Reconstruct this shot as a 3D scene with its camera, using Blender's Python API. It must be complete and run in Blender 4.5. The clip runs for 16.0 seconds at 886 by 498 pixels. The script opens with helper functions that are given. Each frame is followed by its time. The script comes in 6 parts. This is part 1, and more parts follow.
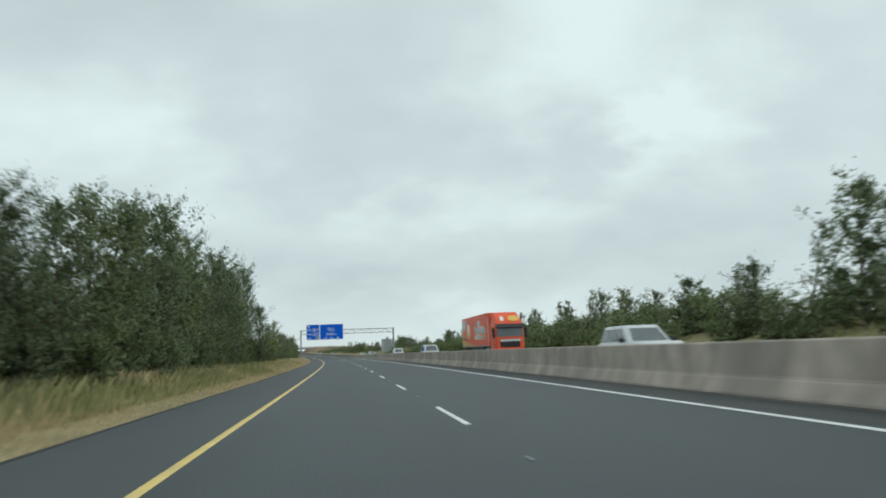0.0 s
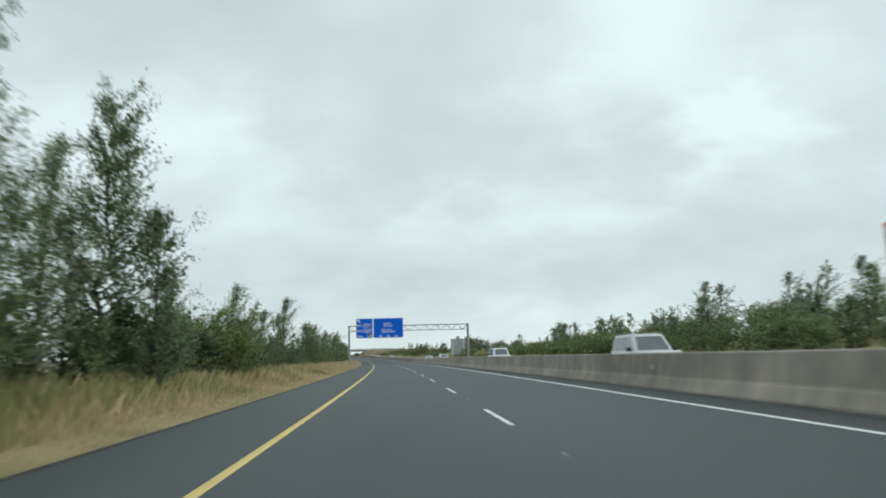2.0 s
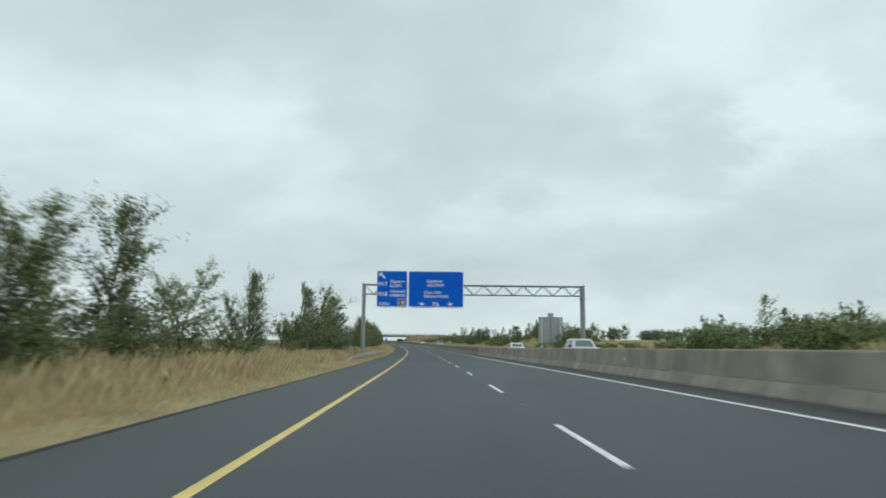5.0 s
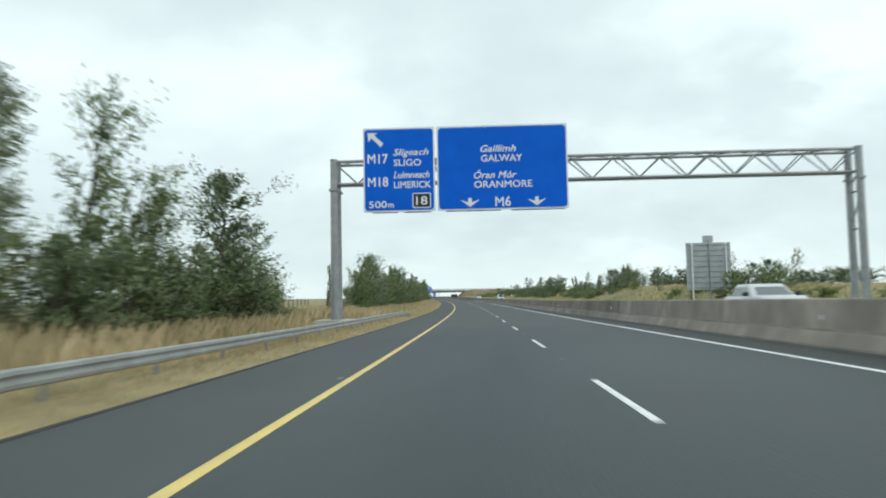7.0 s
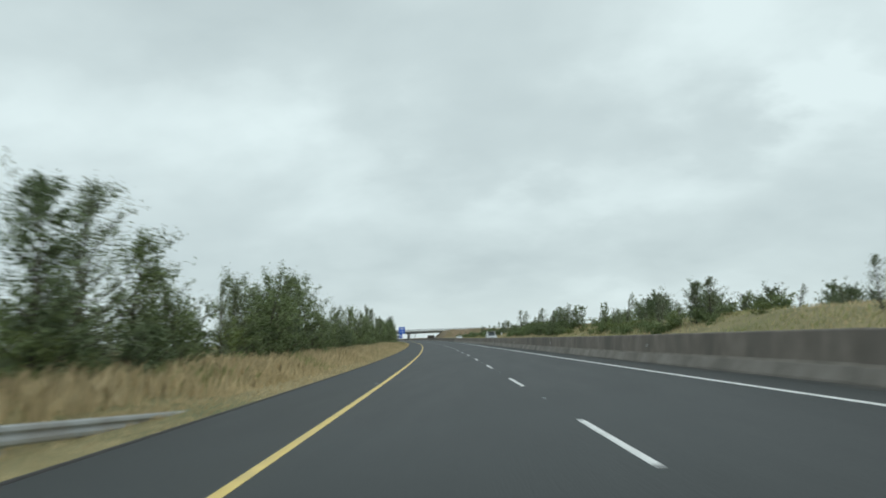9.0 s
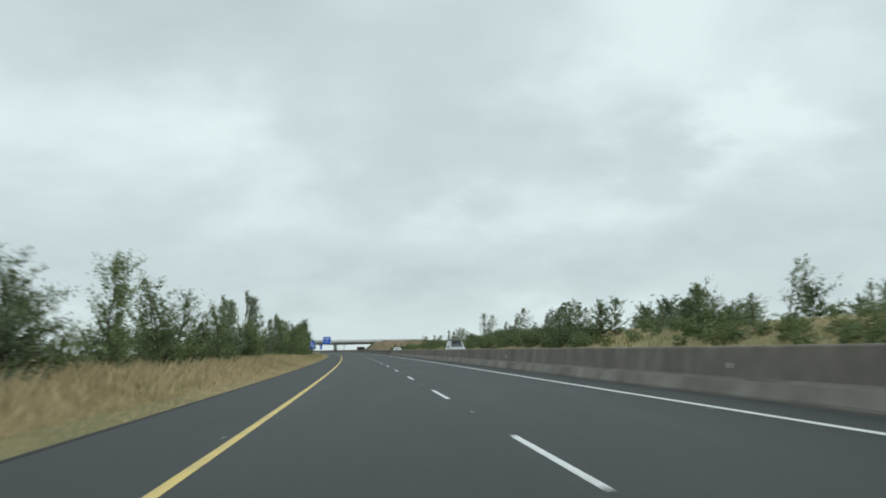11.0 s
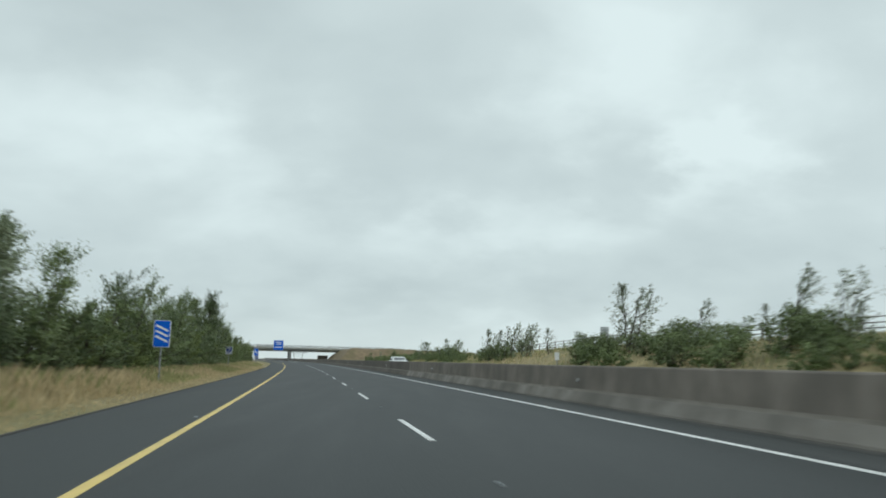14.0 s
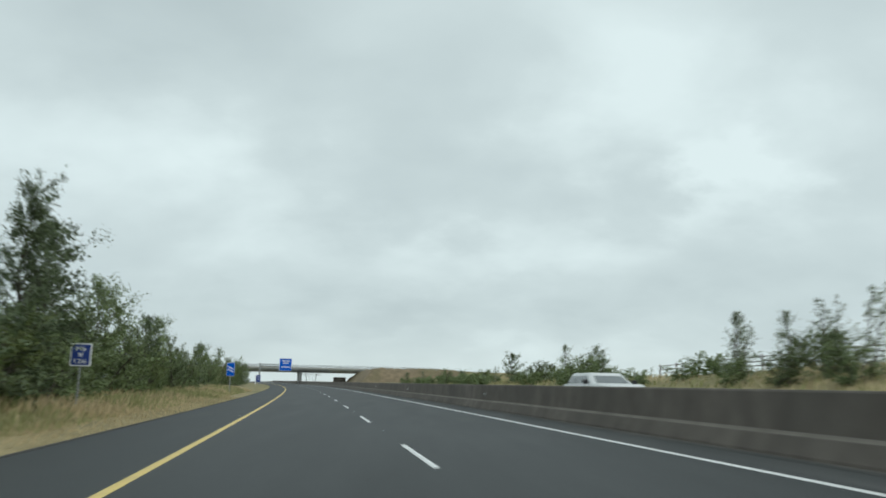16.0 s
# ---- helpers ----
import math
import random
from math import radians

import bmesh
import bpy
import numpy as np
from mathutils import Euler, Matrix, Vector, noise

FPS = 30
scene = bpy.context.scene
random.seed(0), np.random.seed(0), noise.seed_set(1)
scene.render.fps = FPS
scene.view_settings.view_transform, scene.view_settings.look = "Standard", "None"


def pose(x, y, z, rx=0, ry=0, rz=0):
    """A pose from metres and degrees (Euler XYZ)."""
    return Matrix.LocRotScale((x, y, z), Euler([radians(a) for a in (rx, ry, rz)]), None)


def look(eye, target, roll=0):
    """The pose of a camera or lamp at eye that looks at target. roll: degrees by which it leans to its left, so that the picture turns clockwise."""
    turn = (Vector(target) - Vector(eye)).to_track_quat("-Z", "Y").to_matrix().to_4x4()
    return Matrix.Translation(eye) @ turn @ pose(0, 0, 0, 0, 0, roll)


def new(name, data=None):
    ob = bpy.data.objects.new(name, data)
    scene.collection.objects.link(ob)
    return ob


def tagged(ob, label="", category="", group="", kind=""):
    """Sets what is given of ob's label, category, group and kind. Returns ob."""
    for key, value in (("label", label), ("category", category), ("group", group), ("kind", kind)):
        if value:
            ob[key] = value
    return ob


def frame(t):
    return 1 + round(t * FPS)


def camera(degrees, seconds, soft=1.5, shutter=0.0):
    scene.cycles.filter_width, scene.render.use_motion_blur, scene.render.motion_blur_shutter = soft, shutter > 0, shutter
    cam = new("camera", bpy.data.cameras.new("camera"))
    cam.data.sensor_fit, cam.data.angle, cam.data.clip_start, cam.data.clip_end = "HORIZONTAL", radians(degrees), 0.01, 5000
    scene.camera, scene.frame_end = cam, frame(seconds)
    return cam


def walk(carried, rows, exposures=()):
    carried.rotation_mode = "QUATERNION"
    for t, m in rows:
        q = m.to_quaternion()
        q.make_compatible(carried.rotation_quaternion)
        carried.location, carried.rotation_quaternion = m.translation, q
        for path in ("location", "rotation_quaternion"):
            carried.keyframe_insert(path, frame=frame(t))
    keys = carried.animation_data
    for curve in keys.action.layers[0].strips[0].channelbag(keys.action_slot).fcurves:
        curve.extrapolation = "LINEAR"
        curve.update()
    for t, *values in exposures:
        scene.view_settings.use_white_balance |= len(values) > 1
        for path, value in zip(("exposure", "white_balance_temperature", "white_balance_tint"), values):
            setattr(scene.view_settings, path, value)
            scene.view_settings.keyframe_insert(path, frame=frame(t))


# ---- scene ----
cam = camera(61.8, 16.0, soft=1.8, shutter=0.35)
PATH = [
    (0, (-0.018, 15.442, 1.248), (1.316, 25.260, 2.600), -2.22),
    (0.5, (-0.064, 30.097, 1.250), (1.194, 39.933, 2.544), -2.41),
    (1, (-0.152, 44.848, 1.222), (0.897, 54.717, 2.452), -2.30),
    (1.5, (-0.226, 59.610, 1.192), (0.484, 69.506, 2.444), -2.63),
    (2, (-0.362, 74.461, 1.185), (0.180, 84.343, 2.616), -1.47),
    (2.5, (-0.586, 89.236, 1.172), (-0.038, 99.106, 2.683), -0.44),
    (3, (-0.863, 104.185, 1.145), (-0.316, 114.064, 2.600), -0.23),
    (3.5, (-1.205, 119.239, 1.089), (-0.810, 129.126, 2.533), 0.81),
    (4.3, (-1.700, 143.104, 1.059), (-1.498, 153.006, 2.447), 0.70),
    (5.2, (-2.359, 169.952, 1.013), (-2.570, 179.869, 2.283), 0.46),
    (6, (-3.147, 193.811, 0.952), (-3.552, 203.729, 2.166), 0.35),
    (6.5, (-3.654, 208.932, 0.953), (-4.301, 218.877, 1.776), -0.49),
    (7, (-4.279, 223.913, 0.920), (-5.151, 233.850, 1.622), -1.09),
    (7.5, (-4.884, 238.895, 0.897), (-5.893, 248.807, 1.754), -2.01),
    (8, (-5.675, 254.012, 0.878), (-6.377, 263.923, 2.016), -2.33),
    (8.5, (-6.500, 269.194, 0.835), (-7.054, 279.106, 2.042), -1.62),
    (9, (-7.291, 284.363, 0.842), (-7.844, 294.269, 2.093), -2.21),
    (9.5, (-8.157, 299.375, 0.880), (-8.313, 309.279, 2.259), -3.17),
    (10, (-9.110, 314.600, 0.879), (-8.787, 324.494, 2.298), -2.09),
    (10.8, (-10.711, 338.827, 0.976), (-10.372, 348.722, 2.381), -1.44),
    (11.7, (-12.763, 366.064, 1.133), (-12.391, 375.962, 2.510), -0.05),
    (12.5, (-14.740, 390.263, 1.292), (-14.352, 400.162, 2.655), 0.60),
    (13, (-15.963, 405.349, 1.349), (-15.544, 415.218, 2.911), 0.93),
    (13.5, (-17.236, 420.551, 1.462), (-16.606, 430.377, 3.209), 0.88),
    (14, (-18.581, 435.540, 1.577), (-17.792, 445.384, 3.152), 1.02),
    (14.5, (-19.972, 450.839, 1.666), (-19.169, 460.691, 3.182), 1.21),
    (15, (-21.390, 465.599, 1.801), (-20.616, 475.428, 3.470), 1.36),
    (15.5, (-22.916, 480.903, 1.926), (-22.232, 490.713, 3.739), 1.09),
    (16, (-24.564, 496.005, 1.993), (-23.959, 505.811, 3.854), 0.85),
]
walk(cam, [(t, look(eye, target, roll)) for t, eye, target, roll in PATH],
     exposures=[(0.0, 0.0), (1.0, 0.08), (2.0, 0.1), (2.5, -0.06), (3.0, -0.02), (3.5, 0.0), (5.6, 0.0), (6.1, 0.03), (6.5, 0.2), (7.0, 0.35), (7.5, 0.35), (8.0, 0.1), (8.5, -0.2), (9.0, 0.0), (10.0, 0.0), (12.4, 0.05), (13.0, 0.09), (13.5, -0.05), (14.2, -0.03), (15.0, 0.0), (16.0, -0.03)])

# ---- light: an overcast sky and a wide, weak sun ----
SUN_ELEVATION, SUN_TURN = radians(48), radians(120)
world = bpy.data.worlds.new("overcast_sky")
scene.world = world
world.use_nodes = True


def link(tree, a, b):
    tree.links.new(a, b)


# heading, height, half width, half height in degrees; brighter (+) or greyer (-)
CLOUD_BANKS = [(2, 18, 13, 5.5, -0.085), (-17, 25.5, 13, 4.5, -0.085), (-1, 12.5, 5, 2.6, -0.06), (17, 14.2, 8, 2.0, -0.05), (-24, 17, 15, 5.5, 0.105),
               (25, 15.5, 4.5, 5.0, 0.12), (18, 22.5, 7, 7, 0.06), (9, 10.2, 12, 2.2, 0.06), (-4, 5.6, 34, 1.7, -0.055), (36, 11, 8, 6, 0.03)]


def build_sky(tree):
    tree.nodes.clear()
    n = tree.nodes.new
    out, bg = n("ShaderNodeOutputWorld"), n("ShaderNodeBackground")
    sky = n("ShaderNodeTexSky")
    sky.sky_type, sky.sun_disc = "NISHITA", False
    sky.sun_elevation, sky.sun_rotation = SUN_ELEVATION, SUN_TURN
    dim = n("ShaderNodeVectorMath")
    dim.operation = "SCALE"
    dim.inputs["Scale"].default_value = 0.09
    link(tree, sky.outputs[0], dim.inputs[0])
    # cloud sheet: the direction is laid on a plane overhead, so that clouds flatten towards the horizon
    geo, sep = n("ShaderNodeTexCoord"), n("ShaderNodeSeparateXYZ")
    link(tree, geo.outputs["Generated"], sep.inputs[0])
    up = n("ShaderNodeMath")
    up.operation = "MAXIMUM"
    up.inputs[1].default_value = 0.0
    link(tree, sep.outputs["Z"], up.inputs[0])
    lift = n("ShaderNodeMath")
    lift.operation = "ADD"
    lift.inputs[1].default_value = 0.42
    link(tree, up.outputs[0], lift.inputs[0])
    flat = n("ShaderNodeCombineXYZ")
    for axis in ("X", "Y"):
        d = n("ShaderNodeMath")
        d.operation = "DIVIDE"
        link(tree, sep.outputs[axis], d.inputs[0])
        link(tree, lift.outputs[0], d.inputs[1])
        link(tree, d.outputs[0], flat.inputs[axis])
    shift = n("ShaderNodeMapping")
    shift.inputs["Location"].default_value = (3.1, 0.7, 0.0)
    shift.inputs["Scale"].default_value = (1.0, 1.15, 1.0)
    link(tree, flat.outputs[0], shift.inputs["Vector"])
    big, fine = n("ShaderNodeTexNoise"), n("ShaderNodeTexNoise")
    for node, size, detail in ((big, 1.0, 4.0), (fine, 3.4, 5.0)):
        node.inputs["Scale"].default_value, node.inputs["Detail"].default_value = size, detail
        node.inputs["Roughness"].default_value = 0.48
        node.inputs["Distortion"].default_value = 0.25
        link(tree, shift.outputs[0], node.inputs["Vector"])
    both = n("ShaderNodeMix")
    both.data_type = "FLOAT"
    both.inputs[0].default_value = 0.42
    link(tree, big.outputs["Fac"], both.inputs[2])
    link(tree, fine.outputs["Fac"], both.inputs[3])

    def calc(operation, first, second=None, third=None):
        node = n("ShaderNodeMath")
        node.operation = operation
        for i, value in enumerate((first, second, third)):
            if isinstance(value, (int, float)):
                node.inputs[i].default_value = value
            elif value is not None:
                link(tree, value, node.inputs[i])
        return node.outputs[0]
    # the heading and the height of a direction, both in degrees and torn by noise, carry the larger cloud banks
    ragged = n("ShaderNodeTexNoise")
    ragged.inputs["Scale"].default_value, ragged.inputs["Detail"].default_value = 5.5, 5.0
    link(tree, shift.outputs[0], ragged.inputs["Vector"])
    torn = n("ShaderNodeSeparateColor")
    link(tree, ragged.outputs["Color"], torn.inputs[0])
    heading = calc("MULTIPLY", calc("ARCTAN2", sep.outputs["X"], sep.outputs["Y"]), 57.3)
    heading = calc("MULTIPLY_ADD", calc("SUBTRACT", torn.outputs[0], 0.5), 26.0, heading)
    height = calc("MULTIPLY", calc("ARCSINE", sep.outputs["Z"]), 57.3)
    height = calc("MULTIPLY_ADD", calc("SUBTRACT", torn.outputs[1], 0.5), 9.0, height)
    cover = calc("MULTIPLY_ADD", calc("SUBTRACT", both.outputs[0], 0.5), 0.62, 0.497)
    for at_heading, at_height, wide, tall, weight in CLOUD_BANKS:
        across = calc("MULTIPLY", calc("SUBTRACT", heading, at_heading), 1 / wide)
        rising = calc("MULTIPLY", calc("SUBTRACT", height, at_height), 1 / tall)
        near = calc("MULTIPLY_ADD", across, across, calc("MULTIPLY", rising, rising))
        cover = calc("MULTIPLY_ADD", calc("EXPONENT", calc("MULTIPLY", near, -1.0)), weight, cover)
    ramp = n("ShaderNodeValToRGB")
    e = ramp.color_ramp.elements
    e[0].position, e[0].color = 0.33, (0.53, 0.635, 0.651, 1)
    e[1].position, e[1].color = 0.62, (0.82, 0.96, 0.968, 1)
    mid = e.new(0.5)
    mid.color = (0.665, 0.785, 0.796, 1)
    link(tree, cover, ramp.inputs["Fac"])
    # a paler strip right above the horizon
    low = n("ShaderNodeMapRange")
    low.inputs["From Min"].default_value, low.inputs["From Max"].default_value = 0.0, 0.06
    low.inputs["To Min"].default_value, low.inputs["To Max"].default_value = 0.55, 0.0
    link(tree, up.outputs[0], low.inputs["Value"])
    pale = n("ShaderNodeMix")
    pale.data_type = "RGBA"
    pale.inputs[7].default_value = (0.77, 0.895, 0.885, 1)
    link(tree, low.outputs[0], pale.inputs[0])
    link(tree, ramp.outputs[0], pale.inputs[6])
    mix = n("ShaderNodeMix")
    mix.data_type = "RGBA"
    mix.inputs[0].default_value = 0.95
    link(tree, dim.outputs[0], mix.inputs[6])
    link(tree, pale.outputs[2], mix.inputs[7])
    link(tree, mix.outputs[2], bg.inputs["Color"])
    bg.inputs["Strength"].default_value = 0.95
    link(tree, bg.outputs[0], out.inputs[0])


build_sky(world.node_tree)
sun = new("sun", bpy.data.lights.new("sun", "SUN"))
sun.data.energy, sun.data.angle, sun.data.color = 0.7, radians(40), (1.0, 0.96, 0.9)
sun.matrix_world = look((0, 0, 60), Vector((0, 0, 60)) - 10 * Vector((math.sin(SUN_TURN) * math.cos(SUN_ELEVATION), math.cos(SUN_TURN) * math.cos(SUN_ELEVATION), math.sin(SUN_ELEVATION))))

# ---- the road's line: distance s along it, u to the right of it, height above its surface ----
KNOTS = np.arange(-50, 1001, 75.0)
BEND = np.array([-.0183, .1123, .2438, .244, .1119, .3262, .2614, .1832, .2834, .3558, .3957, .4093, .4065, .3957, .3822]) * 1e-3
RISE = np.array([-.3959, -.274, .1187, -.3945, .6134, .7246, .1389, -.009, .0542, .0428, .0196, .0048, -.0009, -.0019, -.0014]) * 1e-4
CROSSFALL = 0.028
LINE_S = np.arange(-60.0, 1100.0, 1.0)
TURN = np.cumsum(np.interp(LINE_S, KNOTS, BEND))
TURN -= np.interp(0, LINE_S, TURN)
LINE_X, LINE_Y = np.cumsum(-np.sin(TURN)), np.cumsum(np.cos(TURN))
LINE_X -= np.interp(0, LINE_S, LINE_X)
LINE_Y -= np.interp(0, LINE_S, LINE_Y)
SLOPE = np.cumsum(np.interp(LINE_S, KNOTS, RISE))
SLOPE -= np.interp(0, LINE_S, SLOPE)
LINE_Z = np.cumsum(SLOPE)
LINE_Z -= np.interp(0, LINE_S, LINE_Z)


def along(s, table):
    """Value of a table at s, continued straight beyond its ends."""
    s = np.asarray(s, float)
    v = np.interp(s, LINE_S, table)
    v = np.where(s > LINE_S[-1], table[-1] + (s - LINE_S[-1]) * (table[-1] - table[-2]), v)
    return np.where(s < LINE_S[0], table[0] + (s - LINE_S[0]) * (table[1] - table[0]), v)


def spot(s, u, h=0.0):
    """World places (array ... x 3) for road coordinates."""
    s, u, h = np.broadcast_arrays(np.asarray(s, float), np.asarray(u, float), np.asarray(h, float))
    th = np.interp(s, LINE_S, TURN)
    return np.stack([along(s, LINE_X) + u * np.cos(th), along(s, LINE_Y) + u * np.sin(th),
                     along(s, LINE_Z) + CROSSFALL * np.clip(u, -9, 21) + h], -1)


BANK_S = [-200, 0, 60, 130, 200, 260, 310, 345, 400, 470, 515, 560, 640, 720, 1100]
BANK_H = [1.0, 1.2, 1.6, 1.4, 1.2, 0.9, 1.5, 2.2, 2.0, 2.45, 2.45, 1.3, 0.6, 0.5, 0.3]


def ground_height(s, u):
    """Height of the ground above the road's plane."""
    s, u = np.broadcast_arrays(np.asarray(s, float), np.asarray(u, float))
    left = np.interp(-u, [5.0, 5.6, 7, 9, 13, 22, 60], [-0.02, 0.03, 0.12, 0.32, 0.6, 1.05, 1.0])
    bank = np.interp(s, BANK_S, BANK_H)
    right = np.interp(u, [20.2, 21.5, 23], [0.0, 0.08, 0.15]) + bank * np.interp(u, [22.5, 25, 29, 32, 70, 200], [0, 0.35, 0.9, 1.0, 0.9, 0.5])
    h = np.where(u < 7, left, right)
    return np.where((u > -4.9) & (u < 20.1), -0.12, h)


def on_ground(s, u, h=0.0):
    return spot(s, u, ground_height(s, u) + h)


def frame_at(s, u, h=0.0, turn=0.0, ground=False, size=1.0):
    """Pose with its y axis along the road and z upright."""
    p = on_ground(s, u, h) if ground else spot(s, u, h)
    m = Matrix.Translation(Vector(p.tolist())) @ Matrix.Rotation(float(np.interp(s, LINE_S, TURN)) + radians(turn), 4, "Z")
    return m @ Matrix.Scale(size, 4) if size != 1.0 else m


# ---- materials ----
def material(name, colours, scale=4.0, rough=0.8, metal=0.0, bump=0.0, bump_scale=60.0, stain=None, stain_scale=0.6, stretch=(1, 1, 1),
             vary=0.0, island=0.0, through_light=0.0, coat=0.0, spread=(0.3, 0.7), shine=0.5):
    m = bpy.data.materials.new(name)
    m.use_nodes = True
    t = m.node_tree
    t.nodes.clear()
    n = t.nodes.new
    out, bsdf = n("ShaderNodeOutputMaterial"), n("ShaderNodeBsdfPrincipled")
    bsdf.inputs["Metallic"].default_value = metal
    bsdf.inputs["Coat Weight"].default_value = coat
    bsdf.inputs["Specular IOR Level"].default_value = shine
    geo, mapping, noise_node = n("ShaderNodeTexCoord"), n("ShaderNodeMapping"), n("ShaderNodeTexNoise")
    mapping.inputs["Scale"].default_value = stretch
    link(t, geo.outputs["Object"], mapping.inputs["Vector"])
    link(t, mapping.outputs[0], noise_node.inputs["Vector"])
    noise_node.inputs["Scale"].default_value, noise_node.inputs["Detail"].default_value = scale, 6.0
    noise_node.inputs["Roughness"].default_value = 0.6
    ramp = n("ShaderNodeValToRGB")
    e = ramp.color_ramp.elements
    e[0].position, e[0].color = spread[0], (*colours[0], 1)
    e[1].position, e[1].color = spread[1], (*colours[-1], 1)
    if len(colours) > 2:
        for i, c in enumerate(colours[1:-1], 1):
            e.new(spread[0] + (spread[1] - spread[0]) * i / (len(colours) - 1)).color = (*c, 1)
    link(t, noise_node.outputs["Fac"], ramp.inputs["Fac"])
    colour = ramp.outputs[0]
    if stain:
        spots, cut, mix = n("ShaderNodeTexNoise"), n("ShaderNodeMapRange"), n("ShaderNodeMix")
        link(t, mapping.outputs[0], spots.inputs["Vector"])
        spots.inputs["Scale"].default_value, spots.inputs["Detail"].default_value = stain_scale, 4.0
        cut.inputs["From Min"].default_value, cut.inputs["From Max"].default_value = 0.45, 0.7
        cut.inputs["To Max"].default_value = 0.85
        mix.data_type = "RGBA"
        mix.inputs[7].default_value = (*stain, 1)
        link(t, spots.outputs["Fac"], cut.inputs["Value"])
        link(t, cut.outputs[0], mix.inputs[0])
        link(t, colour, mix.inputs[6])
        colour = mix.outputs[2]
    for amount, source in ((vary, "object"), (island, "island")):
        if amount:
            if source == "object":
                rnd = n("ShaderNodeObjectInfo").outputs["Random"]
            else:
                rnd = n("ShaderNodeNewGeometry").outputs["Random Per Island"]
            span, hsv = n("ShaderNodeMapRange"), n("ShaderNodeHueSaturation")
            span.inputs["To Min"].default_value, span.inputs["To Max"].default_value = 1 - amount, 1 + amount
            link(t, rnd, span.inputs["Value"])
            link(t, span.outputs[0], hsv.inputs["Value"])
            link(t, colour, hsv.inputs["Color"])
            colour = hsv.outputs[0]
    link(t, colour, bsdf.inputs["Base Color"])
    wear = n("ShaderNodeMapRange")
    wear.inputs["To Min"].default_value, wear.inputs["To Max"].default_value = max(rough - 0.08, 0.03), min(rough + 0.08, 1)
    link(t, noise_node.outputs["Fac"], wear.inputs["Value"])
    link(t, wear.outputs[0], bsdf.inputs["Roughness"])
    if bump:
        grain, b = n("ShaderNodeTexNoise"), n("ShaderNodeBump")
        grain.inputs["Scale"].default_value, grain.inputs["Detail"].default_value = bump_scale, 3.0
        link(t, mapping.outputs[0], grain.inputs["Vector"])
        b.inputs["Strength"].default_value, b.inputs["Distance"].default_value = bump, 0.02
        link(t, grain.outputs["Fac"], b.inputs["Height"])
        link(t, b.outputs[0], bsdf.inputs["Normal"])
    shader = bsdf.outputs[0]
    if through_light:
        thin, add = n("ShaderNodeBsdfTranslucent"), n("ShaderNodeMixShader")
        link(t, colour, thin.inputs["Color"])
        add.inputs[0].default_value = through_light
        link(t, shader, add.inputs[1])
        link(t, thin.outputs[0], add.inputs[2])
        shader = add.outputs[0]
    link(t, shader, out.inputs[0])
    return m


def darker_along(m, y0, y1, keep):
    """Scales a surface's colour down along the road, from full at y0 to keep at y1."""
    t = m.node_tree
    n = t.nodes.new
    bsdf = next(node for node in t.nodes if node.type == "BSDF_PRINCIPLED")
    old = bsdf.inputs["Base Color"].links[0].from_socket
    geo, sep, ragged, add = n("ShaderNodeTexCoord"), n("ShaderNodeSeparateXYZ"), n("ShaderNodeTexNoise"), n("ShaderNodeMath")
    link(t, geo.outputs["Object"], sep.inputs[0])
    link(t, geo.outputs["Object"], ragged.inputs["Vector"])
    ragged.inputs["Scale"].default_value = 0.15
    add.operation = "MULTIPLY_ADD"
    add.inputs[1].default_value = 60.0
    link(t, ragged.outputs["Fac"], add.inputs[0])
    link(t, sep.outputs["Y"], add.inputs[2])
    span, dim = n("ShaderNodeMapRange"), n("ShaderNodeVectorMath")
    span.inputs["From Min"].default_value, span.inputs["From Max"].default_value = y0 + 30, y1 + 30
    span.inputs["To Min"].default_value, span.inputs["To Max"].default_value = 1.0, keep
    link(t, add.outputs[0], span.inputs["Value"])
    dim.operation = "SCALE"
    link(t, old, dim.inputs[0])
    link(t, span.outputs[0], dim.inputs["Scale"])
    link(t, dim.outputs[0], bsdf.inputs["Base Color"])
    return m


ASPHALT = darker_along(material("asphalt", [(0.025, 0.036, 0.039), (0.036, 0.048, 0.052), (0.050, 0.063, 0.066)], 0.9, 0.6, bump=0.35, bump_scale=45,
                               stain=(0.026, 0.036, 0.039), stain_scale=0.35, stretch=(1, 0.12, 1)), 225, 300, 0.38)
SHOULDER = darker_along(material("shoulder_asphalt", [(0.042, 0.053, 0.057), (0.066, 0.078, 0.081)], 0.7, 0.68, bump=0.35, bump_scale=45,
                                stain=(0.056, 0.064, 0.063), stain_scale=0.25, stretch=(1, 0.15, 1)), 225, 300, 0.5)
GRIT = material("median_edge_asphalt", [(0.046, 0.052, 0.054), (0.078, 0.080, 0.078)], 1.6, 0.85, bump=0.4, bump_scale=30, stain=(0.040, 0.046, 0.048), stain_scale=0.8, stretch=(1, 0.15, 1))
GUTTER_GRIT = material("thin_gutter_dust", [(0.058, 0.061, 0.060), (0.105, 0.100, 0.093)], 2.4, 0.92, bump=0.4, bump_scale=30, stain=(0.05, 0.055, 0.056), stain_scale=1.4, stretch=(1, 0.35, 1))
GUTTER_DUST = material("gutter_dust", [(0.085, 0.080, 0.073), (0.155, 0.142, 0.127)], 2.4, 0.95, bump=0.4, bump_scale=30, stain=(0.07, 0.068, 0.064), stain_scale=1.4, stretch=(1, 0.35, 1))
